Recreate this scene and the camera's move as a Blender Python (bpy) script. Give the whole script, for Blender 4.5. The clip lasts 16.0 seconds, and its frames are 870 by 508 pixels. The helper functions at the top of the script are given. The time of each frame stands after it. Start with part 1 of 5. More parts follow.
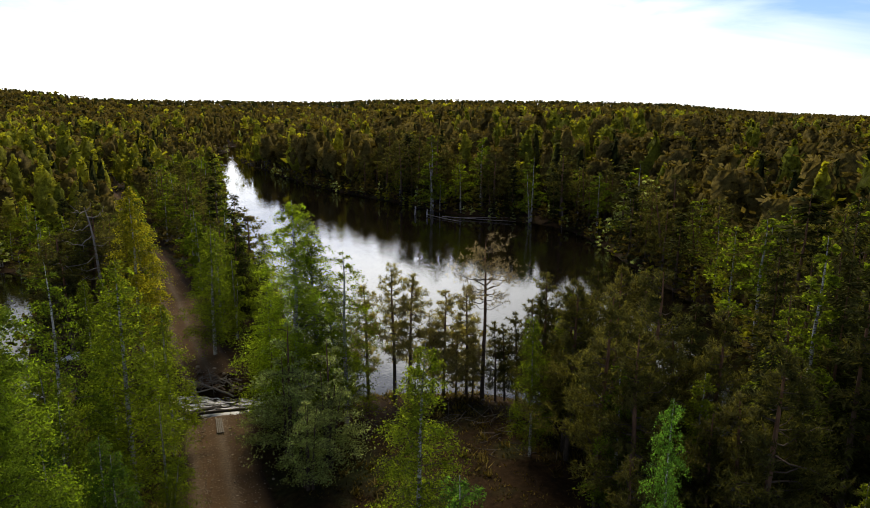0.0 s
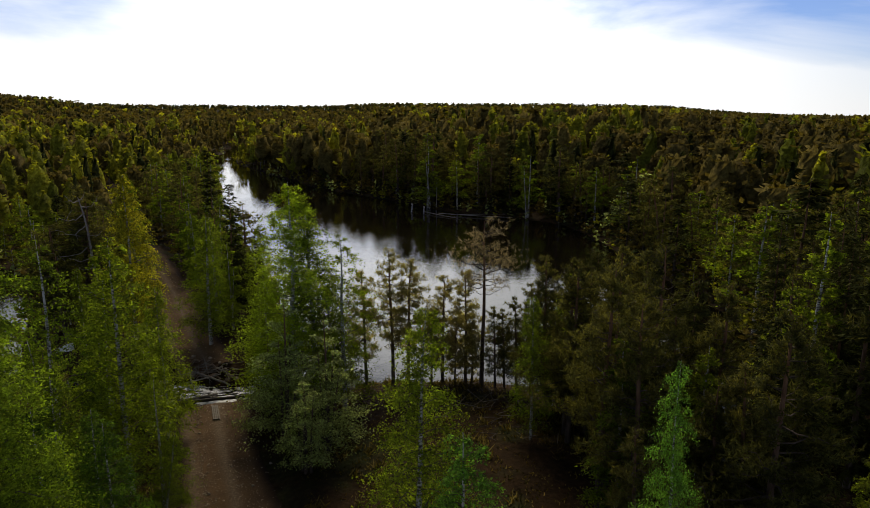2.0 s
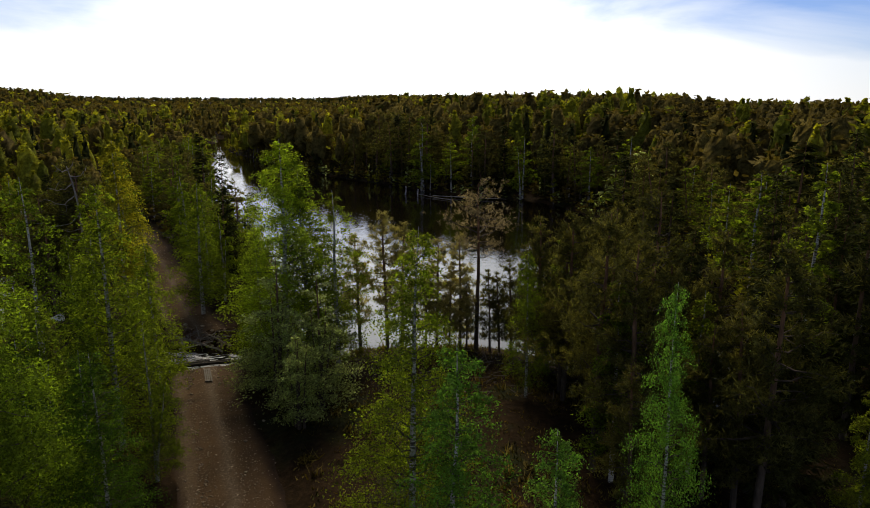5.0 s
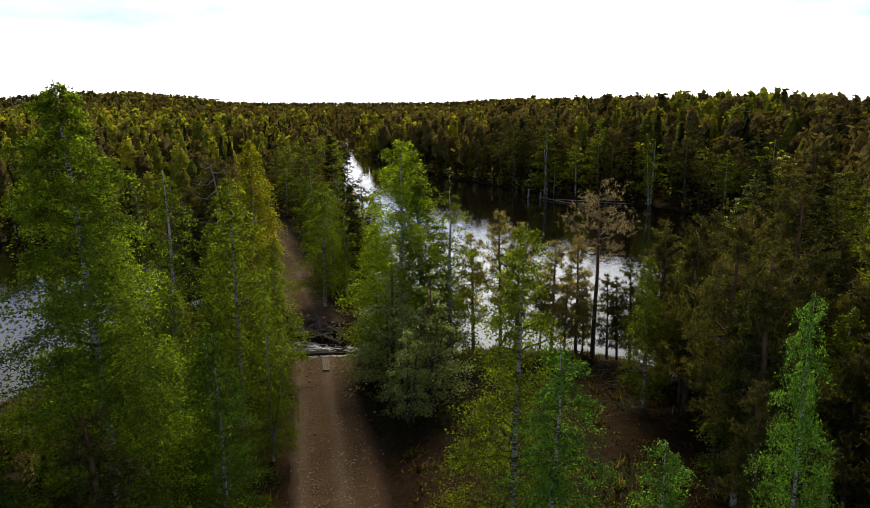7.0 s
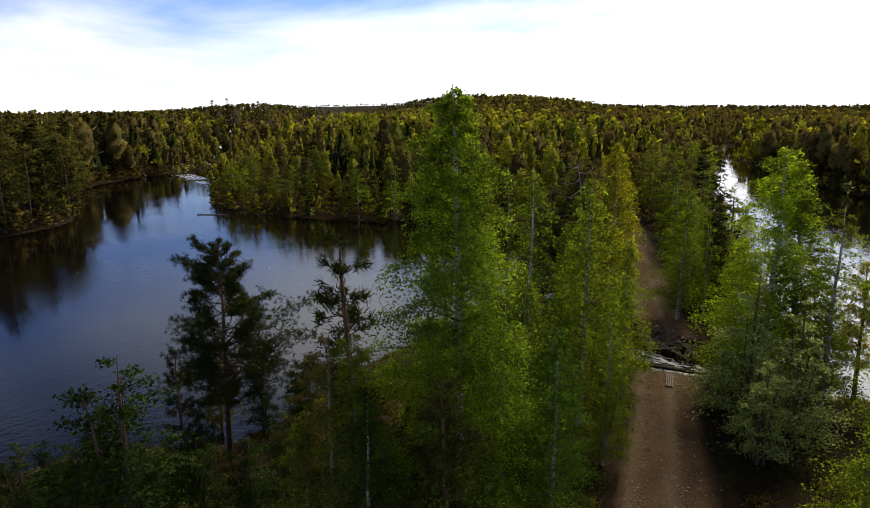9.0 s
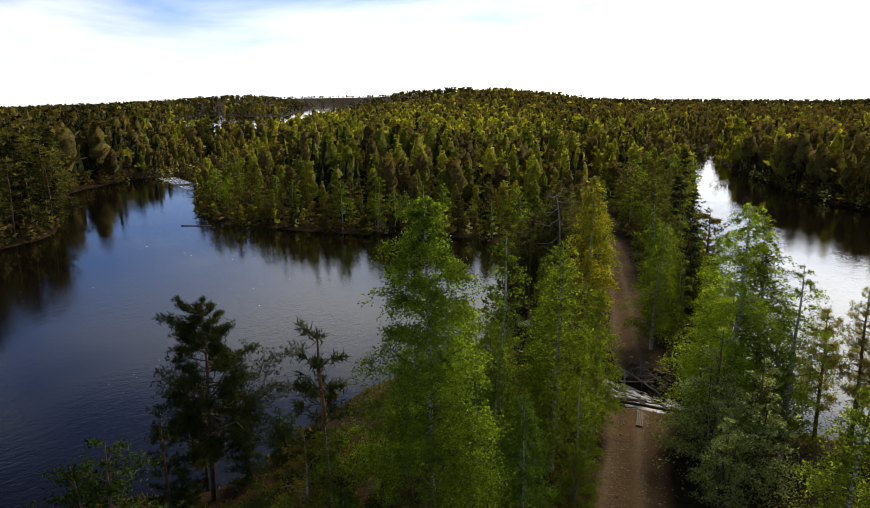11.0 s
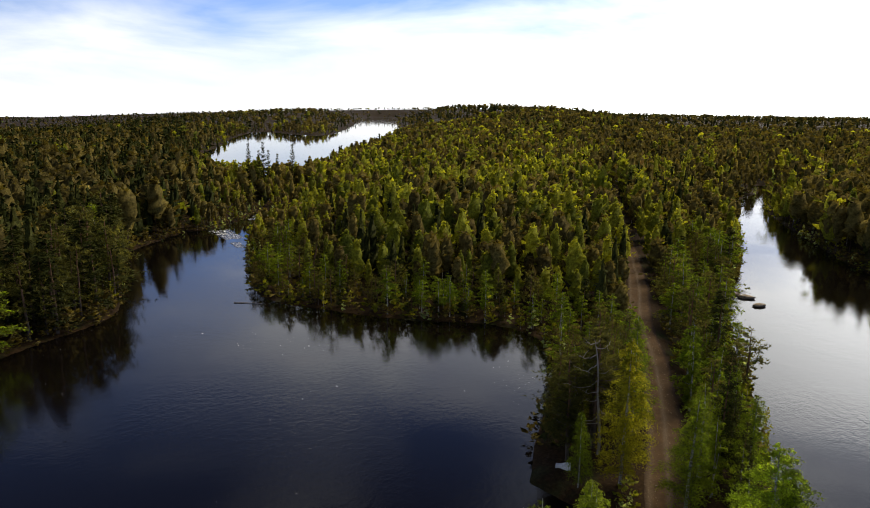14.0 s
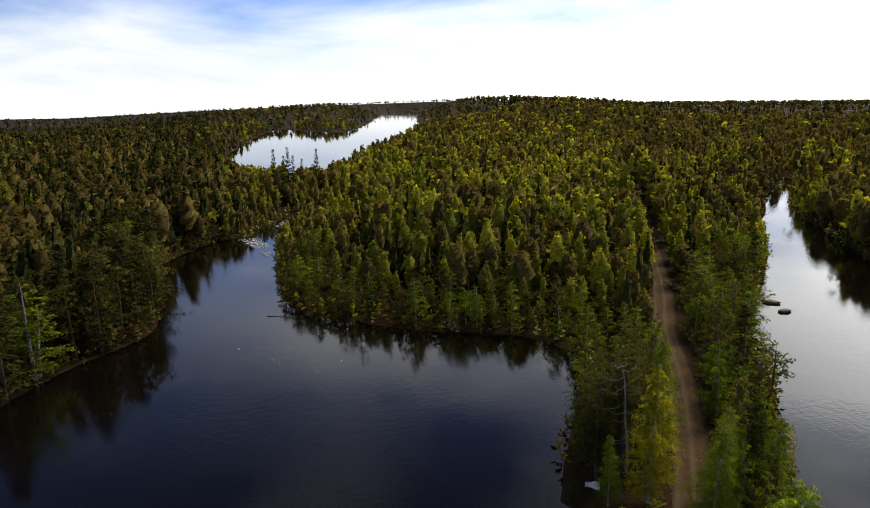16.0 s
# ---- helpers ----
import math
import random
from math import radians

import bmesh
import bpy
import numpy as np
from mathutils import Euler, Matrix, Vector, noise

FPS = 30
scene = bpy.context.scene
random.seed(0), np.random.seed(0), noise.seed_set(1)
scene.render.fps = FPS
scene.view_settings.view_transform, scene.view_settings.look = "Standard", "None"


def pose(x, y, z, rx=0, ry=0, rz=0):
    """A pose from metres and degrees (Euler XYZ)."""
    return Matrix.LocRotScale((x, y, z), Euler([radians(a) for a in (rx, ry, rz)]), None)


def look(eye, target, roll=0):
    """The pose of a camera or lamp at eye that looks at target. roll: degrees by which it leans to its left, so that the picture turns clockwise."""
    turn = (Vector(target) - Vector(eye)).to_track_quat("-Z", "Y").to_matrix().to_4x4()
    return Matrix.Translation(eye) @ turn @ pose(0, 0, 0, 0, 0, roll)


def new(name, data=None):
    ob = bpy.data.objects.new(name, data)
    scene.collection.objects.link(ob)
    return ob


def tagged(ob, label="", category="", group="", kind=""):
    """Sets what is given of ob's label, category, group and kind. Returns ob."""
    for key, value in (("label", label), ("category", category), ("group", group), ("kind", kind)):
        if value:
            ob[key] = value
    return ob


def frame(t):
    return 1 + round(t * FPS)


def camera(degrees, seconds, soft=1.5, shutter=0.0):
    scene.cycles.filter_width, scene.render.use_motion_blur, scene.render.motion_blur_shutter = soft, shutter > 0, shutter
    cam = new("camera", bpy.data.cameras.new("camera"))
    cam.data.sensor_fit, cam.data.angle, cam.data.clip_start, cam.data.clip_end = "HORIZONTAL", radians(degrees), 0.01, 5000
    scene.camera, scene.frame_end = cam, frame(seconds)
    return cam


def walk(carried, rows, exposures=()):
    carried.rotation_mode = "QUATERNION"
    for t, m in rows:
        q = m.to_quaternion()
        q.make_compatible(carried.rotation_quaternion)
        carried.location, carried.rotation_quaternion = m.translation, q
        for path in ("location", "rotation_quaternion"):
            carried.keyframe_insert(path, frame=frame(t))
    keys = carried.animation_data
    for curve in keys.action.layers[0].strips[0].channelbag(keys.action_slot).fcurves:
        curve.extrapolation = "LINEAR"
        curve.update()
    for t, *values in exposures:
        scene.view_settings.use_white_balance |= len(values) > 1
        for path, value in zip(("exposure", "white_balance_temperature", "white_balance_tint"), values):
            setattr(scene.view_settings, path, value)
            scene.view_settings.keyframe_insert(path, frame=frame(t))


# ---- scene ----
# ---- camera ----
cam = camera(66.3, 16.0, 0.65)
PATH = [
    (0.0, pose(-0.00, 0.00, 19.00, 77.64, -0.51, 0.00)),
    (0.5, pose(-0.05, 0.13, 18.68, 77.99, -0.84, 0.03)),
    (1.0, pose(-0.03, 0.18, 18.40, 77.49, -0.74, -0.05)),
    (1.5, pose(-0.07, 0.17, 18.11, 77.87, -0.53, -0.24)),
    (2.0, pose(-0.10, 0.19, 17.76, 77.96, -0.23, -0.38)),
    (2.5, pose(-0.11, 0.23, 17.37, 77.95, -0.71, -0.19)),
    (3.0, pose(-0.17, 0.26, 17.02, 77.96, -0.73, -0.25)),
    (3.5, pose(-0.20, 0.22, 16.69, 77.81, -0.12, -0.43)),
    (4.0, pose(-0.22, 0.05, 16.37, 77.31, -0.05, -0.97)),
    (6.5, pose(0.30, 0.37, 15.62, 77.48, 0.71, -0.03)),
    (7.0, pose(0.31, 0.38, 15.62, 77.69, 0.29, 9.76)),
    (7.5, pose(0.33, 0.40, 15.62, 77.07, -0.19, 21.51)),
    (8.0, pose(0.32, 0.42, 15.63, 77.72, -0.09, 24.07)),
    (8.5, pose(0.33, 0.44, 15.62, 77.76, -0.00, 35.28)),
    (9.0, pose(0.32, 0.46, 15.63, 77.88, -0.23, 40.46)),
    (11.5, pose(0.97, 0.33, 20.38, 77.14, -0.49, 39.12)),
    (12.0, pose(0.99, -0.05, 22.27, 77.51, -0.44, 39.19)),
    (12.5, pose(1.09, -0.16, 24.14, 77.64, -0.75, 40.03)),
    (13.0, pose(0.58, 0.31, 26.33, 77.89, -0.87, 41.30)),
    (13.5, pose(0.46, 0.35, 28.33, 77.81, -0.97, 42.36)),
    (14.0, pose(0.66, 0.18, 30.37, 77.98, -0.92, 43.08)),
    (14.5, pose(0.91, -0.02, 32.14, 78.25, -0.93, 43.28)),
    (15.0, pose(1.06, -0.24, 33.38, 77.82, -0.56, 43.35)),
    (15.5, pose(1.12, -0.71, 34.01, 77.62, -0.31, 44.07)),
    (16.0, pose(1.11, -1.47, 34.04, 77.27, 0.45, 44.67)),
]
walk(cam, PATH, [(0.0, -0.12), (0.5, -0.46), (1.0, -0.62), (4.0, -0.68), (6.5, -0.26), (7.0, -0.14), (9.0, -0.1), (11.5, -0.08), (16.0, -0.2)])

# ---- world and sun ----
SUN_AZ, SUN_EL = 4.0, 47.0      # degrees to the left of +y, degrees up
world = bpy.data.worlds.new("world")
scene.world = world
world.use_nodes = True
wn, wl = world.node_tree.nodes, world.node_tree.links
wn.clear()
w_out = wn.new("ShaderNodeOutputWorld")
w_bg = wn.new("ShaderNodeBackground")
w_bg.inputs["Strength"].default_value = 0.1
w_sky = wn.new("ShaderNodeTexSky")
w_sky.sky_type = "NISHITA"
w_sky.sun_disc = False
w_sky.sun_elevation = radians(SUN_EL)
w_sky.sun_rotation = radians(-SUN_AZ)
w_sky.air_density, w_sky.dust_density, w_sky.ozone_density = 1.0, 0.1, 2.5
w_co = wn.new("ShaderNodeTexCoord")
w_sep = wn.new("ShaderNodeSeparateXYZ")
wl.new(w_co.outputs["Generated"], w_sep.inputs[0])


def wmath(op, a, b=None, clamp=False):
    n = wn.new("ShaderNodeMath")
    n.operation, n.use_clamp = op, clamp
    for k, v in enumerate((a, b)):
        if v is None:
            continue
        if isinstance(v, (int, float)):
            n.inputs[k].default_value = v
        else:
            wl.new(v, n.inputs[k])
    return n.outputs[0]


# thin bright cloud: dense low down and towards the sun, broken into streaks higher up
w_map = wn.new("ShaderNodeMapping")
w_map.inputs["Scale"].default_value = (1.6, 1.6, 7.0)
wl.new(w_co.outputs["Generated"], w_map.inputs[0])
w_noise = wn.new("ShaderNodeTexNoise")
w_noise.inputs["Scale"].default_value = 1.7
w_noise.inputs["Detail"].default_value = 6.0
w_noise.inputs["Roughness"].default_value = 0.55
w_noise.inputs["Distortion"].default_value = 0.4
wl.new(w_map.outputs[0], w_noise.inputs["Vector"])
w_dot = wn.new("ShaderNodeVectorMath")
w_dot.operation = "DOT_PRODUCT"
wl.new(w_co.outputs["Generated"], w_dot.inputs[0])
BANK_AZ, BANK_EL = 5.0, 15.5                  # middle of the bright cloud bank under the sun
w_dot.inputs[1].default_value = (-math.sin(radians(BANK_AZ)) * math.cos(radians(BANK_EL)), math.cos(radians(BANK_AZ)) * math.cos(radians(BANK_EL)), math.sin(radians(BANK_EL)))
near_sun = wmath("POWER", wmath("MAXIMUM", w_dot.outputs["Value"], 0.0), 40.0)
broad = wmath("POWER", wmath("MAXIMUM", w_dot.outputs["Value"], 0.0), 5.0)
low = wmath("SUBTRACT", 1.0, wmath("MULTIPLY", wmath("ABSOLUTE", w_sep.outputs[2]), 5.6), True)
bands = wmath("SUBTRACT", 1.0, wmath("DIVIDE", wmath("ABSOLUTE", wmath("SUBTRACT", w_sep.outputs[2], 0.30)), 0.12), True)      # a deck of cloud half way up
w_high = wn.new("ShaderNodeVectorMath")
w_high.operation = "DOT_PRODUCT"
wl.new(w_co.outputs["Generated"], w_high.inputs[0])
w_high.inputs[1].default_value = (-0.05, math.cos(radians(40)), math.sin(radians(40)))
veil = wmath("POWER", wmath("MAXIMUM", w_high.outputs["Value"], 0.0), 8.0)        # thin cloud over the sun itself
cover = wmath("ADD", wmath("ADD", wmath("ADD", wmath("MULTIPLY", veil, 0.1), wmath("MULTIPLY", broad, 0.55)), wmath("ADD", wmath("MULTIPLY", low, 1.2), wmath("MULTIPLY", bands, wmath("ADD", 0.36, wmath("MULTIPLY", broad, 1.6))))),
              wmath("MULTIPLY", wmath("SUBTRACT", w_noise.outputs["Fac"], 0.55), 2.2), True)
cover = wmath("ADD", cover, wmath("MULTIPLY", wmath("MAXIMUM", wmath("MULTIPLY", w_sep.outputs[1], -1.0), 0.0), 0.10), True)        # extra cloud out of view, away from the sun, added to lighten shaded tree sides
for gap_az, gap_el, gap_size in ((-38.0, 8.0, 0.5),):        # a clear gap in the cloud
    w_gap = wn.new("ShaderNodeVectorMath")
    w_gap.operation = "DOT_PRODUCT"
    wl.new(w_co.outputs["Generated"], w_gap.inputs[0])
    w_gap.inputs[1].default_value = (-math.sin(radians(gap_az)) * math.cos(radians(gap_el)), math.cos(radians(gap_az)) * math.cos(radians(gap_el)), math.sin(radians(gap_el)))
    cover = wmath("SUBTRACT", cover, wmath("MULTIPLY", wmath("POWER", wmath("MAXIMUM", w_gap.outputs["Value"], 0.0), 70.0), gap_size), True)
ahead = wmath("ADD", 0.7, wmath("MULTIPLY", wmath("ADD", w_sep.outputs[1], 0.5, True), 0.45))     # cloud is lit from ahead
glow = wmath("ADD", wmath("ADD", 13.5, wmath("MULTIPLY", broad, 9.0)), wmath("MULTIPLY", near_sun, 20.0))
w_white = wn.new("ShaderNodeVectorMath")
w_white.operation = "SCALE"
w_white.inputs[0].default_value = (0.98, 0.985, 0.985)
wl.new(glow, w_white.inputs["Scale"])
w_blue = wn.new("ShaderNodeVectorMath")
w_blue.operation = "MULTIPLY"
w_blue.inputs[1].default_value = (1.14, 1.25, 1.8)
wl.new(w_sky.outputs[0], w_blue.inputs[0])
w_deep = wn.new("ShaderNodeVectorMath")         # the clear sky darkens upwards and away from the sun
w_deep.operation = "SCALE"
wl.new(w_blue.outputs[0], w_deep.inputs[0])
wl.new(wmath("MULTIPLY", wmath("MINIMUM", wmath("MAXIMUM", wmath("SUBTRACT", 1.2, wmath("MULTIPLY", w_sep.outputs[2], 1.7)), 0.25), 0.76), wmath("ADD", 0.25, wmath("MULTIPLY", ahead, 0.75))), w_deep.inputs["Scale"])
w_mix = wn.new("ShaderNodeMix")
w_mix.data_type = "RGBA"
wl.new(cover, w_mix.inputs[0])
wl.new(w_deep.outputs[0], w_mix.inputs[6])
wl.new(w_white.outputs[0], w_mix.inputs[7])
wl.new(w_mix.outputs[2], w_bg.inputs["Color"])
wl.new(w_bg.outputs[0], w_out.inputs[0])

sun = new("sun", bpy.data.lights.new("sun", "SUN"))
sun.data.energy, sun.data.angle, sun.data.color = 3.4, radians(24), (1.0, 0.85, 0.60)
sun.matrix_world = look((0, 0, 50), (50 * math.sin(radians(SUN_AZ)), -50 * math.cos(radians(SUN_AZ)), 50 - 50 * math.tan(radians(SUN_EL))))
scene.view_settings.exposure = 0.0


# ---- materials ----
def material(name):
    m = bpy.data.materials.new(name)
    m.use_nodes = True
    m.node_tree.nodes.clear()
    return m, m.node_tree.nodes, m.node_tree.links


def ramp(nodes, links, fac, stops):
    r = nodes.new("ShaderNodeValToRGB")
    while len(r.color_ramp.elements) < len(stops):
        r.color_ramp.elements.new(0.5)
    for e, (p, c) in zip(r.color_ramp.elements, stops):
        e.position, e.color = p, (*c, 1)
    links.new(fac, r.inputs[0])
    return r.outputs[0]


def noise_tex(nodes, links, scale, detail=4.0, rough=0.55, stretch=None, distortion=0.0):
    co = nodes.new("ShaderNodeTexCoord")
    n = nodes.new("ShaderNodeTexNoise")
    n.inputs["Scale"].default_value, n.inputs["Detail"].default_value = scale, detail
    n.inputs["Roughness"].default_value, n.inputs["Distortion"].default_value = rough, distortion
    src = co.outputs["Object"]
    if stretch:
        mp = nodes.new("ShaderNodeMapping")
        mp.inputs["Scale"].default_value = stretch
        links.new(src, mp.inputs[0])
        src = mp.outputs[0]
    links.new(src, n.inputs["Vector"])
    return n.outputs["Fac"]


def mix_rgb(nodes, links, fac, a, b, blend="MIX"):
    n = nodes.new("ShaderNodeMix")
    n.data_type, n.blend_type = "RGBA", blend
    for k, v in ((0, fac), (6, a), (7, b)):
        if isinstance(v, (int, float)):
            n.inputs[k].default_value = v
        elif isinstance(v, tuple):
            n.inputs[k].default_value = (*v, 1)
        else:
            links.new(v, n.inputs[k])
    return n.outputs[2]


def finish(m, nodes, links, color, rough=0.8, bump=None, bump_strength=0.4, bump_distance=0.02, spec=0.3):
    b = nodes.new("ShaderNodeBsdfPrincipled")
    o = nodes.new("ShaderNodeOutputMaterial")
    if isinstance(color, tuple):
        b.inputs["Base Color"].default_value = (*color, 1)
    else:
        links.new(color, b.inputs["Base Color"])
    b.inputs["Roughness"].default_value = rough
    b.inputs["Specular IOR Level"].default_value = spec
    if bump is not None:
        bp = nodes.new("ShaderNodeBump")
        bp.inputs["Strength"].default_value, bp.inputs["Distance"].default_value = bump_strength, bump_distance
        links.new(bump, bp.inputs["Height"])
        links.new(bp.outputs[0], b.inputs["Normal"])
    links.new(b.outputs[0], o.inputs[0])
    return m


def leaf_material(name, dark, light, glow, far=False, through_part=0.35):
    """Leaves or needles: a tone for each tree, a finer one for each leaf, light shining through."""
    m, n, l = material(name)
    if far:
        a = n.new("ShaderNodeAttribute")
        a.attribute_name = "tone"
        tone = a.outputs["Fac"]
    else:
        tone = n.new("ShaderNodeObjectInfo").outputs["Random"]
    base = ramp(n, l, tone, [(0.0, dark), (0.55, tuple((d + 2 * e) / 3 for d, e in zip(dark, light))), (1.0, light)])
    isl = n.new("ShaderNodeNewGeometry").outputs["Random Per Island"]
    vary = ramp(n, l, isl, [(0.0, (0.8, 0.8, 0.8)), (1.0, (1.2, 1.2, 1.18))] if far else [(0.0, (0.55, 0.55, 0.55)), (1.0, (1.3, 1.3, 1.25))])
    col = mix_rgb(n, l, 1.0, base, vary, "MULTIPLY")
    if not far:        # noise over the boughs puts light and dark clumps into the colour
        bough = noise_tex(n, l, 3.2, 2.0, 0.6)
        col = mix_rgb(n, l, 1.0, col, ramp(n, l, bough, [(0.34, (0.5, 0.5, 0.5)), (0.5, (0.98, 0.98, 0.98)), (0.66, (1.5, 1.5, 1.45))]), "MULTIPLY")
    if far:
        # finer noise for far crowns, with dark gaps between clumps coloured in
        grain = noise_tex(n, l, 1.9, 3.0, 0.7)
        col = mix_rgb(n, l, 1.0, col, ramp(n, l, grain, [(0.32, (0.45, 0.45, 0.45)), (0.5, (0.95, 0.95, 0.95)), (0.68, (1.55, 1.55, 1.5))]), "MULTIPLY")
    d = n.new("ShaderNodeBsdfDiffuse")
    t = n.new("ShaderNodeBsdfTranslucent")
    l.new(col, d.inputs["Color"])
    l.new(mix_rgb(n, l, 1.0, col, glow, "MULTIPLY"), t.inputs["Color"])
    s = n.new("ShaderNodeMixShader")
    s.inputs[0].default_value = through_part
    l.new(d.outputs[0], s.inputs[1])
    l.new(t.outputs[0], s.inputs[2])
    g = n.new("ShaderNodeBsdfGlossy")
    g.inputs["Roughness"].default_value = 0.5
    s2 = n.new("ShaderNodeMixShader")
    s2.inputs[0].default_value = 0.003
    l.new(s.outputs[0], s2.inputs[1])
    l.new(g.outputs[0], s2.inputs[2])
    o = n.new("ShaderNodeOutputMaterial")
    l.new(s2.outputs[0], o.inputs[0])
    return m


LEAF = {}
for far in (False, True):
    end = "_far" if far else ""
    # far birch and pine are paler: sunlit tops and haze put into the colour
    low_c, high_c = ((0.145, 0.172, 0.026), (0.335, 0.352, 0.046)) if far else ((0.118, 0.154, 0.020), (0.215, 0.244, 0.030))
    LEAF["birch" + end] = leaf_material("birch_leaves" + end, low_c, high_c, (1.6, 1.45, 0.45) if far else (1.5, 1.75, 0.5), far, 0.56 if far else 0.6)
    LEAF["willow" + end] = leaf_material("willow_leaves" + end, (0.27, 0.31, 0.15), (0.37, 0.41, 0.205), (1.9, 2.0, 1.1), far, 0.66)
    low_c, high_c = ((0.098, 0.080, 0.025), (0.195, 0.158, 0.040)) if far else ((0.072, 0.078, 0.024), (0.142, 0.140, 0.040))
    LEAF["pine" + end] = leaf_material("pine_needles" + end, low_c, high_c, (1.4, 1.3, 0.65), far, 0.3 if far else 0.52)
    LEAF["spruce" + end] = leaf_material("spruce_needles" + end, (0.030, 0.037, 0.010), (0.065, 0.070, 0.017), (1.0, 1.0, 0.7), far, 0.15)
LEAF["aspen_far"] = leaf_material("bronze_leaves_far", (0.19, 0.125, 0.035), (0.30, 0.21, 0.05), (1.4, 1.2, 0.5), True, 0.45)

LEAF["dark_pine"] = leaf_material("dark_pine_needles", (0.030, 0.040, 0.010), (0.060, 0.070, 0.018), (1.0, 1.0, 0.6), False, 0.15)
LEAF["olive_pine"] = leaf_material("olive_pine_needles", (0.24, 0.225, 0.095), (0.33, 0.305, 0.13), (1.7, 1.6, 0.85), False, 0.65)
LEAF["tan_pine"] = leaf_material("tan_pine_needles", (0.26, 0.215, 0.12), (0.34, 0.285, 0.165), (1.4, 1.3, 0.9), False, 0.55)
LEAF["aspen"] = leaf_material("bronze_aspen_leaves", (0.13, 0.105, 0.026), (0.22, 0.185, 0.042), (1.4, 1.35, 0.5), False, 0.5)
LEAF["bright_birch"] = leaf_material("bright_birch_leaves", (0.215, 0.262, 0.030), (0.262, 0.304, 0.038), (1.75, 2.05, 0.55), False, 0.68)
# deep green, with edge falloff and shade darkened into the leaf colour
LEAF["dimmed_birch"] = leaf_material("deep_green_dimmed_birch_leaves", (0.052, 0.092, 0.015), (0.100, 0.150, 0.024), (1.35, 1.7, 0.5), False, 0.55)
LEAF["emerald_birch"] = leaf_material("emerald_birch_leaves", (0.110, 0.190, 0.036), (0.155, 0.245, 0.050), (1.3, 1.8, 0.65), False, 0.6)
LEAF["tall_birch"] = leaf_material("tall_birch_leaves", (0.165, 0.210, 0.026), (0.212, 0.255, 0.033), (1.45, 1.75, 0.5), False, 0.6)
LEAF["golden_birch"] = leaf_material("golden_birch_leaves", (0.27, 0.262, 0.032), (0.33, 0.315, 0.042), (1.75, 1.7, 0.5), False, 0.65)
# dark green, deepened further: the view's edge falloff is put into this colour
LEAF["alder"] = leaf_material("dimmed_alder_leaves", (0.022, 0.042, 0.008), (0.045, 0.072, 0.014), (1.1, 1.3, 0.5), False, 0.2)


def birch_bark():
    m, n, l = material("birch_bark")
    spots = noise_tex(n, l, 3.0, 5.0, 0.6, (1.0, 1.0, 5.0))
    c = ramp(n, l, spots, [(0.0, (0.04, 0.035, 0.03)), (0.42, (0.07, 0.06, 0.05)), (0.5, (0.5, 0.48, 0.44)), (1.0, (0.68, 0.66, 0.6))])
    return finish(m, n, l, c, 0.7, spots, 0.4)


def pine_bark():
    m, n, l = material("pine_bark")
    co = n.new("ShaderNodeTexCoord")
    sp = n.new("ShaderNodeSeparateXYZ")
    l.new(co.outputs["Object"], sp.inputs[0])
    mr = n.new("ShaderNodeMapRange")
    mr.inputs["From Min"].default_value, mr.inputs["From Max"].default_value = 2.0, 7.0
    l.new(sp.outputs[2], mr.inputs["Value"])
    plates = noise_tex(n, l, 6.0, 5.0, 0.6, (1.0, 1.0, 0.35))
    low_c = ramp(n, l, plates, [(0.3, (0.03, 0.024, 0.02)), (0.7, (0.13, 0.10, 0.08))])
    high_c = ramp(n, l, plates, [(0.3, (0.10, 0.05, 0.025)), (0.7, (0.26, 0.14, 0.07))])
    return finish(m, n, l, mix_rgb(n, l, mr.outputs[0], low_c, high_c), 0.85, plates, 0.6)


def dead_wood(name="dead_wood", dark=(0.06, 0.05, 0.04), light=(0.24, 0.21, 0.175)):
    m, n, l = material(name)
    grain = noise_tex(n, l, 5.0, 6.0, 0.65, (1.0, 1.0, 0.25))
    return finish(m, n, l, ramp(n, l, grain, [(0.25, dark), (0.75, light)]), 0.8, grain, 0.5)


BARK_BIRCH, BARK_PINE = birch_bark(), pine_bark()
DEAD = dead_wood()
GREY_WOOD = dead_wood("weathered_grey_wood", (0.07, 0.062, 0.052), (0.25, 0.225, 0.19))
PALE_WOOD = dead_wood("pale_barkless_wood", (0.15, 0.13, 0.11), (0.42, 0.38, 0.33))
TWIG = dead_wood("dark_twigs", (0.030, 0.024, 0.018), (0.11, 0.085, 0.065))
WET_LOG = dead_wood("wet_dark_log", (0.018, 0.015, 0.013), (0.09, 0.075, 0.06))


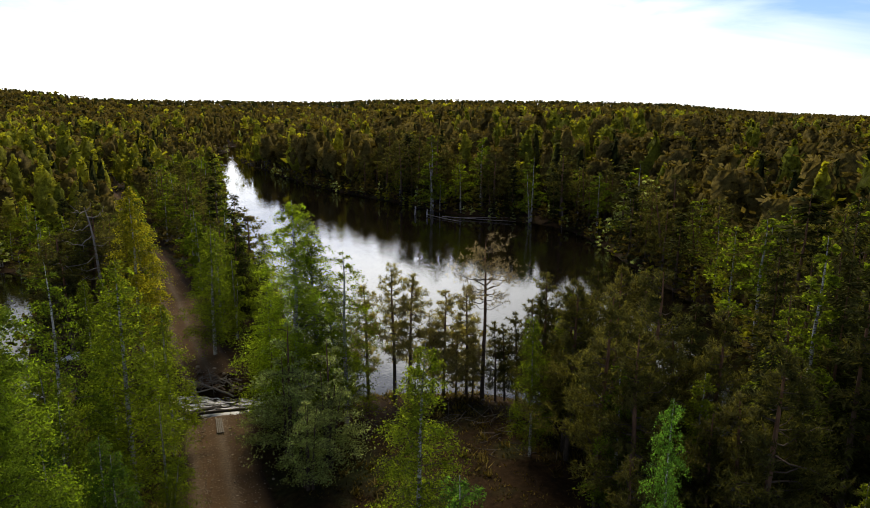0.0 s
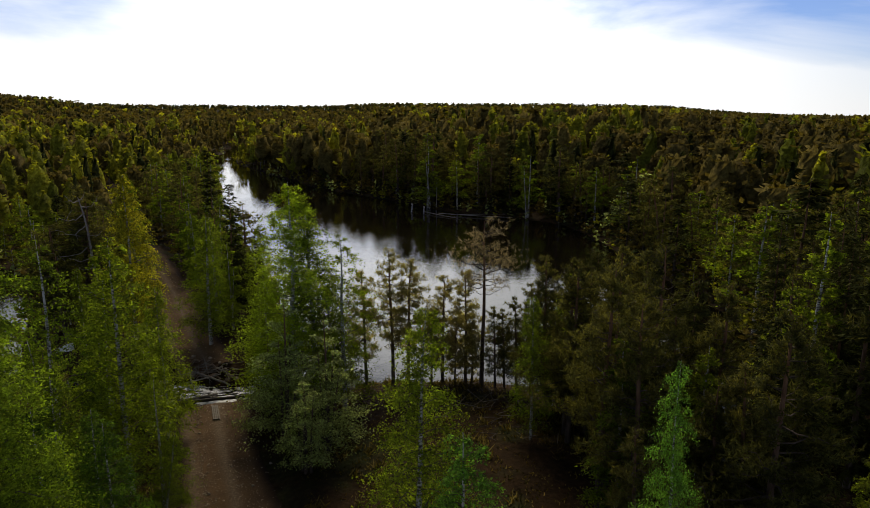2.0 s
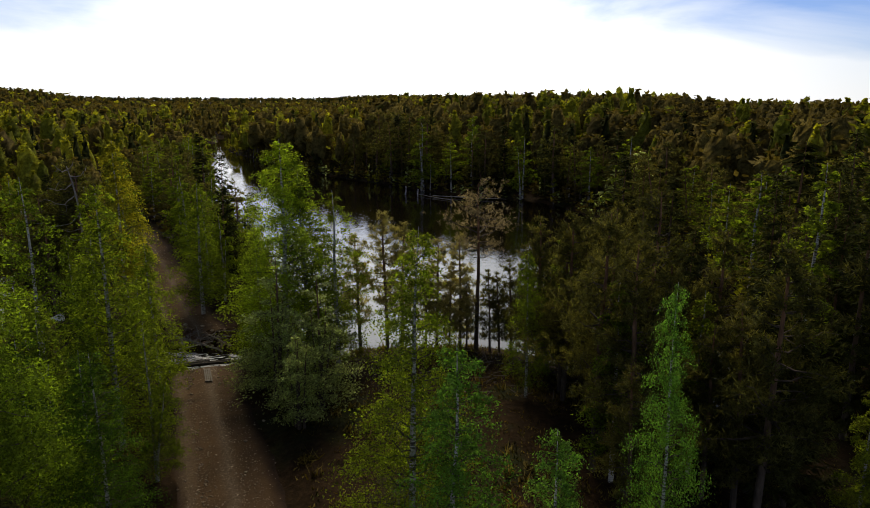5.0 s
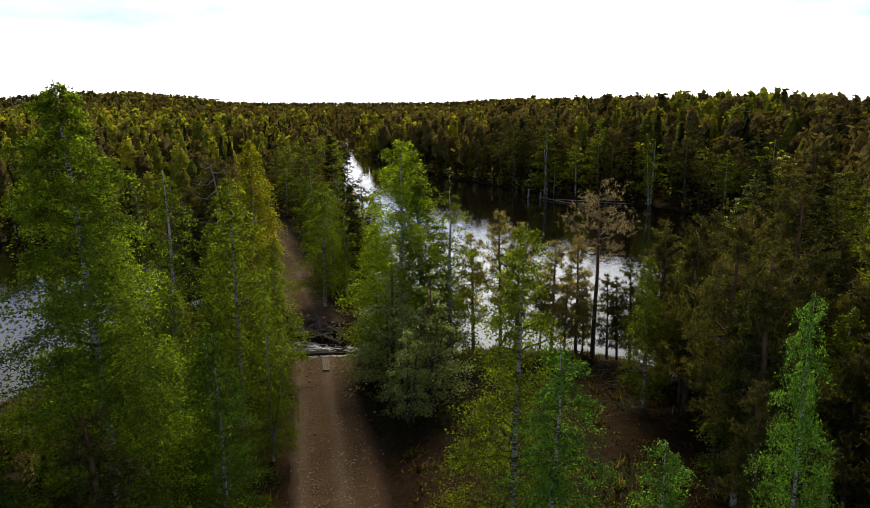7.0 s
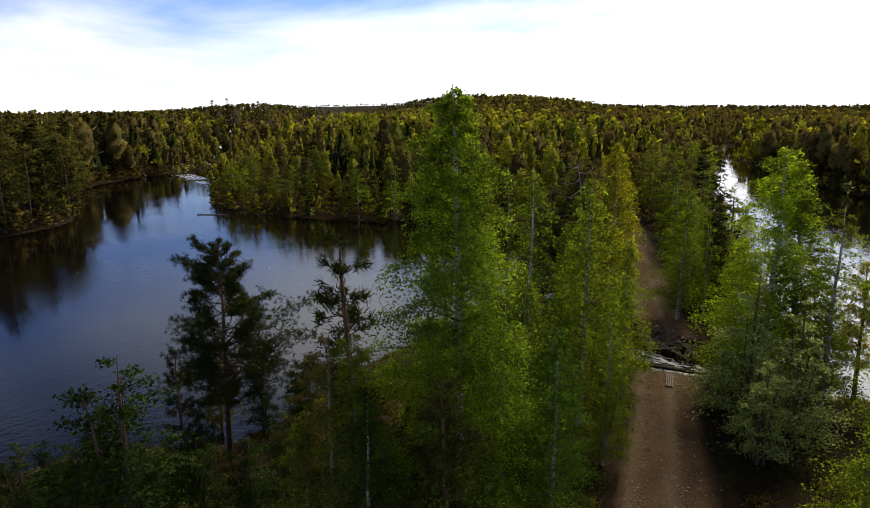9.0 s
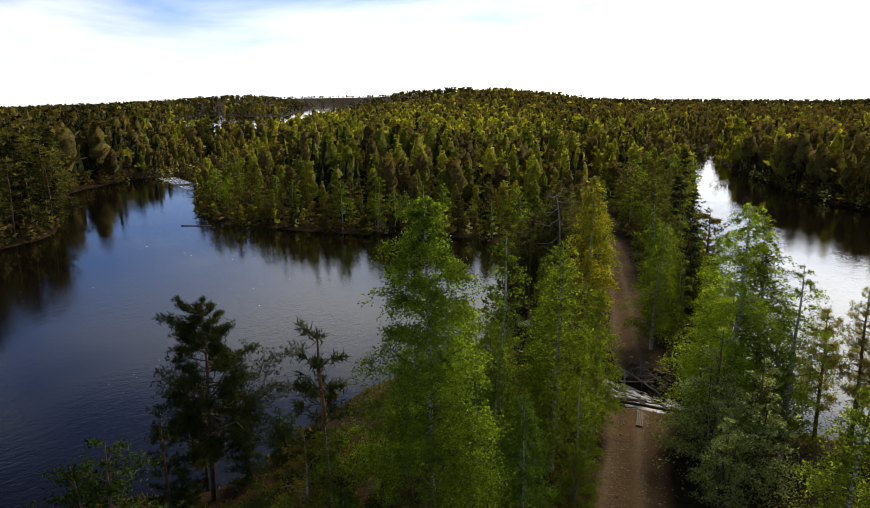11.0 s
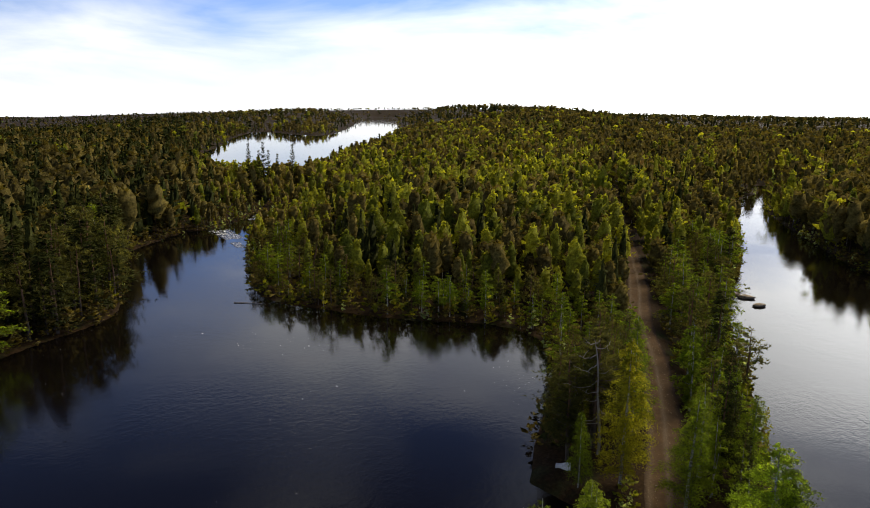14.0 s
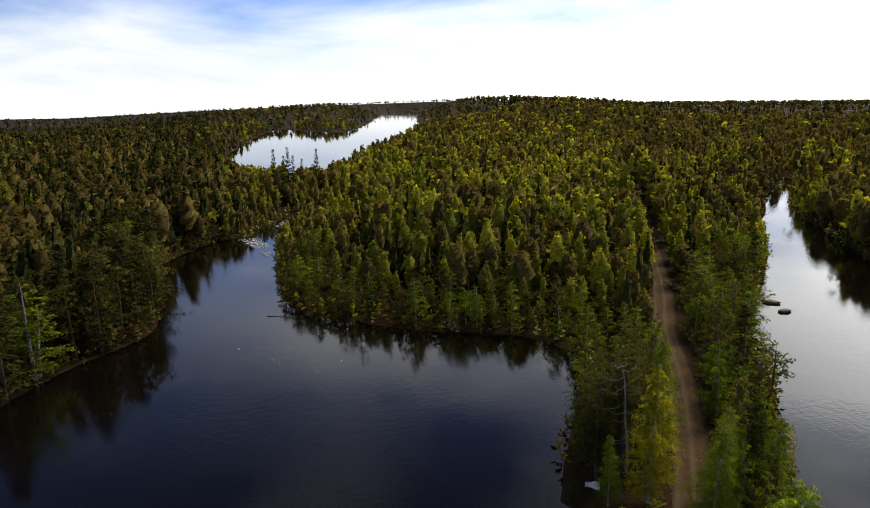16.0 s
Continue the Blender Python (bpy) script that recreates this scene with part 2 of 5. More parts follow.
def forest_floor():
    m, n, l = material("forest_floor")
    big = noise_tex(n, l, 0.22, 5.0, 0.6)
    fine = noise_tex(n, l, 3.0, 8.0, 0.7)
    litter = ramp(n, l, fine, [(0.25, (0.010, 0.006, 0.003)), (0.5, (0.028, 0.016, 0.006)), (0.72, (0.060, 0.036, 0.015)), (0.85, (0.13, 0.105, 0.085))])
    moss = ramp(n, l, fine, [(0.3, (0.014, 0.020, 0.006)), (0.7, (0.045, 0.052, 0.016))])
    mask = ramp(n, l, big, [(0.52, (0, 0, 0)), (0.68, (1, 1, 1))])
    return finish(m, n, l, mix_rgb(n, l, mask, litter, moss), 0.95, fine, 0.9, 0.12, 0.1)


def gravel_road():
    m, n, l = material("gravel_road")
    co = n.new("ShaderNodeTexCoord")
    sp = n.new("ShaderNodeSeparateXYZ")
    l.new(co.outputs["UV"], sp.inputs[0])
    wob = noise_tex(n, l, 0.5, 3.0)
    add = n.new("ShaderNodeMath")
    add.operation = "MULTIPLY_ADD"
    add.inputs[1].default_value = 0.12
    l.new(wob, add.inputs[0])
    l.new(sp.outputs[0], add.inputs[2])
    fine = noise_tex(n, l, 9.0, 6.0, 0.75)
    mid = noise_tex(n, l, 0.9, 5.0, 0.6)
    earth = ramp(n, l, mid, [(0.3, (0.054, 0.030, 0.013)), (0.7, (0.108, 0.063, 0.028))])
    stone = ramp(n, l, fine, [(0.35, (0.06, 0.042, 0.028)), (0.57, (0.16, 0.12, 0.08)), (0.72, (0.38, 0.32, 0.24))])
    # loose gravel thrown up in ridges beside the wheel tracks
    lanes = ramp(n, l, add.outputs[0], [(0.0, (0.1, 0.1, 0.1)), (0.2, (0.75, 0.75, 0.75)), (0.3, (0.15, 0.15, 0.15)), (0.48, (0.12, 0.12, 0.12)),
                                        (0.58, (0.95, 0.95, 0.95)), (0.68, (0.2, 0.2, 0.2)), (1.0, (0.1, 0.1, 0.1))])
    body = mix_rgb(n, l, lanes, earth, stone)
    verge = ramp(n, l, add.outputs[0], [(0.06, (1, 1, 1)), (0.2, (0, 0, 0)), (0.88, (0, 0, 0)), (1.0, (1, 1, 1))])
    patch = noise_tex(n, l, 2.2, 6.0, 0.7)
    litter = ramp(n, l, patch, [(0.3, (0.016, 0.010, 0.006)), (0.55, (0.036, 0.021, 0.013)), (0.8, (0.075, 0.045, 0.028))])
    return finish(m, n, l, mix_rgb(n, l, verge, body, litter), 0.95, fine, 0.8, 0.05, 0.15)


def water_material(name, foam=False, rough_sea=0.24, white=(0.47, 0.60)):
    m, n, l = material(name)
    b = n.new("ShaderNodeBsdfPrincipled")
    o = n.new("ShaderNodeOutputMaterial")
    b.inputs["Base Color"].default_value = (0.004, 0.003, 0.0025, 1)
    b.inputs["Roughness"].default_value = 0.04
    b.inputs["IOR"].default_value = 1.333
    ripples = noise_tex(n, l, 1.7, 3.0, 0.5, (1.0, 0.55, 1.0), 0.3)
    patches = noise_tex(n, l, 0.05, 3.0, 0.5)
    amount = ramp(n, l, patches, [(0.38, (0.2, 0.2, 0.2)), (0.62, (1, 1, 1))])
    small = noise_tex(n, l, 5.0, 2.0, 0.5, (1.0, 0.6, 1.0), 0.2)
    both = n.new("ShaderNodeMath")
    both.operation = "MULTIPLY_ADD"
    both.inputs[1].default_value = 0.7
    l.new(small, both.inputs[0])
    l.new(ripples, both.inputs[2])
    mul = n.new("ShaderNodeMath")
    mul.operation = "MULTIPLY"
    l.new(both.outputs[0], mul.inputs[0])
    l.new(amount, mul.inputs[1])
    bp = n.new("ShaderNodeBump")
    bp.inputs["Strength"].default_value, bp.inputs["Distance"].default_value = rough_sea, 0.07
    l.new(mul.outputs[0], bp.inputs["Height"])
    l.new(bp.outputs[0], b.inputs["Normal"])
    if foam:
        streak = noise_tex(n, l, 1.6, 6.0, 0.7, (0.45, 1.6, 1.0), 0.8)
        f = ramp(n, l, streak, [(white[0], (0, 0, 0)), (white[1], (1, 1, 1))])
        l.new(mix_rgb(n, l, f, (0.010, 0.009, 0.008), (0.82, 0.84, 0.87)), b.inputs["Base Color"])
        rr = n.new("ShaderNodeMapRange")
        rr.inputs["To Min"].default_value, rr.inputs["To Max"].default_value = 0.05, 0.6
        l.new(f, rr.inputs["Value"])
        l.new(rr.outputs[0], b.inputs["Roughness"])
        bp.inputs["Distance"].default_value = 0.15
    l.new(b.outputs[0], o.inputs[0])
    return m


THIN_FOAM = water_material("streaky_white_water", True, 0.3, (0.50, 0.63))
FLOOR, ROAD, WATER, FOAM, CALM = forest_floor(), gravel_road(), water_material("river_water"), water_material("white_water", True, 0.3, (0.48, 0.57)), water_material("calm_lake_water", False, 0.04)


def stone_material(name="lichen_stone", gain=1.0, tint=(1.0, 1.0, 1.0)):
    m, n, l = material(name)
    a = noise_tex(n, l, 2.5, 7.0, 0.65)
    stops = [(p, tuple(gain * v * w for v, w in zip(c, tint))) for p, c in ((0.3, (0.07, 0.065, 0.055)), (0.55, (0.2, 0.19, 0.17)), (0.75, (0.4, 0.39, 0.35)))]
    return finish(m, n, l, ramp(n, l, a, stops), 0.9, a, 0.8, 0.05)


STONE, EARTHY_STONE, PALE_STONE = stone_material(), stone_material("earthy_stone", 0.9, (1.0, 0.74, 0.52)), stone_material("pale_gravel_stone", 1.9, (1.0, 0.86, 0.70))


# ---- mesh helpers ----
def build_mesh(name, verts, groups, mats, tones=None, uvs=None, smooth=False, normals=None):
    """groups: (faces, material slot) with faces an (m, 3) or (m, 4) array; tones: one value for each face, in the same order."""
    me = bpy.data.meshes.new(name)
    verts = np.asarray(verts, dtype=np.float32).reshape(-1, 3)
    groups = [(np.asarray(f, dtype=np.int32), s) for f, s in groups if len(f)]
    me.vertices.add(len(verts))
    me.vertices.foreach_set("co", verts.ravel())
    loops = np.concatenate([f.ravel() for f, _ in groups])
    counts = np.concatenate([np.full(len(f), f.shape[1], dtype=np.int32) for f, _ in groups])
    slots = np.concatenate([np.full(len(f), s, dtype=np.int32) for f, s in groups])
    me.loops.add(len(loops))
    me.loops.foreach_set("vertex_index", loops)
    me.polygons.add(len(counts))
    me.polygons.foreach_set("loop_start", np.concatenate([[0], np.cumsum(counts)[:-1]]).astype(np.int32))
    me.polygons.foreach_set("material_index", slots)
    if smooth:
        me.polygons.foreach_set("use_smooth", np.ones(len(counts), dtype=bool))
    for m in mats:
        me.materials.append(m)
    if tones is not None:
        at = me.attributes.new("tone", "FLOAT", "FACE")
        at.data.foreach_set("value", np.asarray(tones, dtype=np.float32))
    if uvs is not None:
        uv = me.uv_layers.new(name="uv")
        uv.data.foreach_set("uv", np.asarray(uvs, dtype=np.float32)[loops].ravel())
    if normals is not None:
        at = me.attributes.new("custom_normal", "FLOAT_VECTOR", "POINT")
        at.data.foreach_set("vector", np.asarray(normals, dtype=np.float32).ravel())
    me.update(calc_edges=True)
    return me


def crown_normals(v, f, wide, mix, seed):
    """Soft normals for loose leaves: partly the leaf's own, partly outwards from the crown. Turns faces so that they agree."""
    c = v[f].mean(axis=1)
    own = np.cross(v[f[:, 1]] - v[f[:, 0]], v[f[:, 2]] - v[f[:, 0]])
    own /= np.linalg.norm(own, axis=1)[:, None] + 1e-12
    out = np.stack([c[:, 0] / wide, c[:, 1] / wide, 0.22 + 0.75 * np.clip(c[:, 2] / c[:, 2].max(), 0, 1) ** 3], 1)
    out /= np.linalg.norm(out, axis=1)[:, None]
    flip = (own * out).sum(axis=1) < 0
    own[flip] *= -1
    f = np.where(flip[:, None], f[:, ::-1], f)
    n = own * (1 - mix) + out * mix
    n /= np.linalg.norm(n, axis=1)[:, None]
    nv = np.zeros_like(v)
    nv[f.ravel()] = np.repeat(n, f.shape[1], axis=0)
    return f, nv


class Soup:
    """Collects vertices and faces of one mesh."""

    def __init__(self):
        self.v, self.f, self.n, self.limbs = [], [], 0, None

    def add(self, verts, faces):
        verts = np.asarray(verts, dtype=float).reshape(-1, 3)
        self.v.append(verts)
        self.f.append(np.asarray(faces) + self.n)
        self.n += len(verts)

    def groups(self):
        out = []
        for k in (3, 4):
            fs = [f for f in self.f if len(f) and f.shape[1] == k]
            if fs:
                out.append((np.concatenate(fs), 0))
        return out

    def crown(self, name, mat, wide, mix=0.55):
        v, (f, _) = np.concatenate(self.v), self.groups()[0]
        f, nv = crown_normals(v, f, wide, mix, 0)
        return build_mesh(name, v, [(f, 0)], [mat], normals=nv)

    def mesh(self, name, mat, smooth=False):
        return build_mesh(name, np.concatenate(self.v), self.groups(), [mat], smooth=smooth)


def tube(points, radii, sides=6, close=True):
    """Verts and quads of a tapered tube along points."""
    p = np.asarray(points, dtype=float)
    r = np.asarray(radii, dtype=float)
    d = np.gradient(p, axis=0)
    d /= np.linalg.norm(d, axis=1)[:, None] + 1e-9
    ref = np.where(np.abs(d[:, 2:3]) > 0.9, [[1.0, 0, 0]], [[0, 0, 1.0]])
    u = np.cross(d, ref)
    u /= np.linalg.norm(u, axis=1)[:, None] + 1e-9
    w = np.cross(d, u)
    a = np.arange(sides) * 2 * np.pi / sides
    ring = p[:, None] + r[:, None, None] * (np.cos(a)[None, :, None] * u[:, None] + np.sin(a)[None, :, None] * w[:, None])
    n = len(p)
    i = (np.arange(n - 1)[:, None] * sides + np.arange(sides)[None]).ravel()
    j = (np.arange(n - 1)[:, None] * sides + (np.arange(sides)[None] + 1) % sides).ravel()
    return ring.reshape(-1, 3), np.stack([i, j, j + sides, i + sides], 1)


def leaf_shards(c, size, rng, flat=0.5):
    """Small pointed leaves at c, turned every way."""
    n = len(c)
    a = rng.normal(size=(n, 3))
    a[:, 2] *= flat
    a /= np.linalg.norm(a, axis=1)[:, None]
    b = np.cross(a, rng.normal(size=(n, 3)))
    b /= np.linalg.norm(b, axis=1)[:, None] + 1e-9
    s = size * rng.uniform(0.7, 1.35, n)[:, None]
    v = np.stack([c - a * s * 0.45 + b * s * 0.42, c - a * s * 0.45 - b * s * 0.42, c + a * s * 0.75], 1)
    return v.reshape(-1, 3), np.arange(3 * n).reshape(n, 3)


def blades(c, way, length, width, rng):
    """Thin needle blades that start at c and point along way."""
    n = len(c)
    side = np.cross(way, rng.normal(size=(n, 3)))
    side /= np.linalg.norm(side, axis=1)[:, None] + 1e-9
    ln = (length * rng.uniform(0.7, 1.3, n))[:, None]
    v = np.stack([c - side * width, c + side * width, c + way * ln], 1)
    return v.reshape(-1, 3), np.arange(3 * n).reshape(n, 3)


# ---- plan of land and water ----
def smooth_line(pts, closed, step):
    """A smooth line through pts (Catmull-Rom), with points about step apart."""
    p = np.asarray(pts, dtype=float)
    n = len(p)
    out = []
    for i in range(n if closed else n - 1):
        g = [p[(i + k) % n] if closed else p[min(max(i + k, 0), n - 1)] for k in (-1, 0, 1, 2)]
        m = max(2, int(np.linalg.norm(g[2] - g[1]) / step))
        for t in np.arange(m) / m:
            out.append(0.5 * ((2 * g[1]) + (g[2] - g[0]) * t + (2 * g[0] - 5 * g[1] + 4 * g[2] - g[3]) * t * t + (3 * g[1] - g[0] - 3 * g[2] + g[3]) * t ** 3))
    if not closed:
        out.append(p[-1])
    return np.array(out)


POND = [(-31.1, 7), (-34.3, -1.5), (-46.1, -9.9), (-63.7, -8.5), (-76.7, 3.3), (-88.6, 18.2), (-92.4, 24.8), (-98.6, 37.1), (-115.1, 45.4), (-138.2, 55.1), (-149.6, 67.7), (-155.6, 81),
        (-145.8, 88.3), (-128.7, 78.6), (-113.8, 69.4), (-97.9, 60.3), (-88.7, 58.3), (-79.3, 61.5), (-70, 65.1), (-62.8, 69.8), (-56, 74.4), (-48.5, 74), (-41.2, 66.6), (-36, 57.4),
        (-30.9, 48.1), (-27.3, 41.9), (-27.3, 35.8), (-28.7, 29.8), (-27.3, 22.4), (-25.7, 18.1), (-26.8, 14.9), (-29.6, 11.6)]
RIVER = [(-100, 320.5), (-89.4, 297), (-81.5, 243.1), (-59.6, 182.9), (-45.4, 143.4), (-36.9, 112.9), (-32.1, 98.3), (-25.6, 86.3), (-19.1, 71.3), (-15.1, 62.3), (-12.6, 56.3), (-9.5, 47.2),
         (-6.5, 41.7), (-2.6, 41.8), (0.8, 42), (3.2, 42), (6.2, 41.1), (8.7, 38.4), (11.6, 34.7), (13.9, 31.1), (14.8, 25.7), (17.6, 15.9), (19.6, 15.9), (16.8, 25.6),
         (16.7, 31.1), (19.4, 36.4), (22.4, 43.3), (25.8, 52), (26.3, 60.9), (24.4, 78.8), (23.4, 94.8), (20.5, 106.8), (13.6, 113.1), (1.8, 121.1), (-4.8, 130.9), (-16.1, 144.4),
         (-29.7, 161.9), (-48.8, 195.9), (-66.6, 231), (-84, 285.5), (-91.9, 318.3)]
STREAM = [(-29.8, 38.8), (-22.5, 37.8), (-15.6, 37.0), (-10.8, 38.2), (-4.9, 41.2), (-7, 45.2), (-12.6, 41.6), (-16.6, 42.0), (-22.5, 42.6), (-29.8, 42.8)]
CHANNEL = [(-152, 81), (-165, 100), (-174, 109), (-176, 113), (-170, 111), (-157, 103), (-144, 88)]
LAKE = [(-237, 158), (-298, 172), (-368, 186), (-498, 279), (-655, 387), (-812, 518), (-731, 503), (-673, 503), (-708, 562), (-1026, 862), (-2402, 2112), (-2456, 2305), (-1007, 965), (-534, 488), (-349, 279)]
FAR_LAKE = [(-2172, 1239), (-2114, 1334), (-2790, 1761), (-2866, 1635)]
WATERS = [smooth_line(p, True, s) for p, s in ((POND, 3), (RIVER, 4), (STREAM, 2), (CHANNEL, 8), (LAKE, 60), (FAR_LAKE, 60))]
ROAD_NEAR = smooth_line([(13.1, -26), (5, -5), (-1.5, 9.6), (-5.6, 18.3), (-8.4, 25.5), (-11.2, 32.4), (-12.5, 36.2)], False, 0.7)
ROAD_FAR = smooth_line([(-14.9, 42.2), (-17.9, 47.6), (-21.4, 54.8), (-26, 63.9), (-31.9, 74.6), (-41, 89.4), (-50.8, 108.6), (-66.9, 136.8), (-83.9, 164.9), (-128.8, 238.8), (-191, 332.1)], False, 0.9)


def outline_distance(x, y, poly):
    """Distance to the closed outline, negative inside."""
    x, y = np.asarray(x, dtype=float), np.asarray(y, dtype=float)
    best = np.full(x.shape, 1e9)
    inside = np.zeros(x.shape, dtype=bool)
    q = np.roll(poly, -1, axis=0)
    for (ax, ay), (bx, by) in zip(poly, q):
        ex, ey = bx - ax, by - ay
        t = np.clip(((x - ax) * ex + (y - ay) * ey) / (ex * ex + ey * ey + 1e-12), 0, 1)
        best = np.minimum(best, (x - ax - t * ex) ** 2 + (y - ay - t * ey) ** 2)
        if ay != by:
            inside ^= ((ay > y) != (by > y)) & (x < (bx - ax) * (y - ay) / (by - ay) + ax)
    return np.where(inside, -1, 1) * np.sqrt(best)


def shore_distance(x, y):
    d = np.full(np.shape(x), 1e9)
    for w in WATERS:
        d = np.minimum(d, outline_distance(x, y, w))
    return d


def line_distance(x, y, line):
    best = np.full(np.shape(x), 1e9)
    for (ax, ay), (bx, by) in zip(line[:-1:2], line[2::2]):
        ex, ey = bx - ax, by - ay
        t = np.clip(((x - ax) * ex + (y - ay) * ey) / (ex * ex + ey * ey + 1e-12), 0, 1)
        best = np.minimum(best, (x - ax - t * ex) ** 2 + (y - ay - t * ey) ** 2)
    return np.sqrt(best)


def road_distance(x, y):
    return np.minimum(line_distance(x, y, ROAD_NEAR), line_distance(x, y, ROAD_FAR))


def soft(a, lo, hi):
    t = np.clip((a - lo) / (hi - lo), 0, 1)
    return t * t * (3 - 2 * t)


def waves(x, y, s):
    """Cheap smooth noise, about -1 to 1."""
    return (np.sin(x * 1.3 / s + 1.7 * np.sin(y * 0.7 / s)) + np.sin(y * 1.1 / s + 1.3 * np.sin(x * 0.9 / s + 2)) + np.sin((x + y) * 0.83 / s + 1.1)) / 3


SKY_AZ = [-180, -60, -32, -26, -19, -10, 5, 10, 15, 20, 28, 35, 42, 46, 50, 58, 66, 73, 82, 180]
SKY_EL = [0.2, 0.0, -0.6, -0.2, 0.3, 0.45, 0.45, 0.35, 0.35, 0.35, 0.35, 0.7, 0.95, 0.85, 0.65, 0.2, -0.5, -1.2, -1.2, 0.2]


def height(x, y, sd=None):
    """The land's height; under water it dips below zero."""
    x, y = np.asarray(x, dtype=float), np.asarray(y, dtype=float)
    if sd is None:
        sd = shore_distance(x, y)
    r = np.hypot(x, y)
    az = np.degrees(np.arctan2(-x, y))
    land = (0.25 + 0.7 * (r < 60)) * (1 - np.exp(-np.maximum(sd, 0) / 1.2)) + 0.5 * soft(sd, 2, 12) + 0.14 * waves(x, y, 2.2) * soft(sd, 0.5, 4)
    land += (5.0 - 2.5 * soft(-az, 16, 26)) * soft(sd, 4, 45) * soft(r, 60, 110) * soft(-az, -9, -2)
    land += 0.5 * waves(x, y, 30) * soft(sd, 10, 40)
    ridge = 9 + 2200 * np.tan(np.radians(np.interp(az, SKY_AZ, SKY_EL)))
    clear = soft(sd, 0, 220)
    land += ridge * soft(r, 320, 2200) * clear
    land += 16 * np.exp(-((az - 35.5) / 9.0) ** 4) * soft(r, 420, 1000) * (1 - soft(r, 1100, 2000)) * clear
    land = np.where(sd > 0, np.maximum(land, -60), 0)
    bed = -np.minimum(1.6, 0.45 * np.maximum(-sd, 0))
    h = np.where(sd > 0, land, bed)
    rd = road_distance(x, y)
    flat = (1 - soft(rd, 1.9, 3.2)) * (r < 130) * soft(sd, 0.3, 1.3)
    return h * (1 - flat) + 1.12 * flat


# ---- ground and water sheets ----
ring_r = np.concatenate([np.arange(2.0, 60, 0.9), np.arange(60, 165, 1.5), 165 * 1.034 ** np.arange(0, 101)])
ring_a = np.radians(np.concatenate([np.arange(-48, 92, 0.5), np.arange(92, 312, 4.0)]))
gx, gy = -ring_r[:, None] * np.sin(ring_a)[None], ring_r[:, None] * np.cos(ring_a)[None]
ground_sd = shore_distance(gx, gy)
gz = height(gx, gy, ground_sd)
nr, na = gx.shape
ci, cj = np.meshgrid(np.arange(nr - 1), np.arange(na), indexing="ij")
cell = np.stack([ci * na + cj, (ci + 1) * na + cj, (ci + 1) * na + (cj + 1) % na, ci * na + (cj + 1) % na], -1).reshape(-1, 4)[:, ::-1]
gv = np.stack([gx, gy, gz], -1).reshape(-1, 3)
hub = np.array([[0, 0, float(height(0.0, 0.0))]])
hub_f = np.stack([(np.arange(na) + 1) % na, np.arange(na), np.full(na, len(gv))], 1)
ground = new("ground", build_mesh("ground", np.concatenate([gv, hub]), [(cell, 0), (hub_f, 0)], [FLOOR], smooth=True))
tagged(ground, "brown forest floor of needle litter, moss and heather", "ground", kind="structure")

wet = (ground_sd.reshape(-1)[cell] < 4 + 0.02 * np.hypot(gx, gy).reshape(-1)[cell]).any(axis=1)
wet &= (gz.reshape(-1)[cell] < 0.3).any(axis=1)
wc = cell[wet]
far_cell = (np.hypot(gx, gy).reshape(-1)[wc].min(axis=1) > 205) & (gx.reshape(-1)[wc].max(axis=1) < -150)
for name, part_cells, mat, label in (("water", wc[~far_cell], WATER, "dark brown rippled river and pond water reflecting the sky"),
                                     ("lake", wc[far_cell], CALM, "calm pale lake reflecting the white sky")):
    used, inv = np.unique(part_cells, return_inverse=True)
    wv = gv[used].copy()
    wv[:, 2] = 0
    ob = new(name, build_mesh(name, wv, [(inv.reshape(-1, 4), 0)], [mat], smooth=True))
    tagged(ob, label, "water", kind="structure")


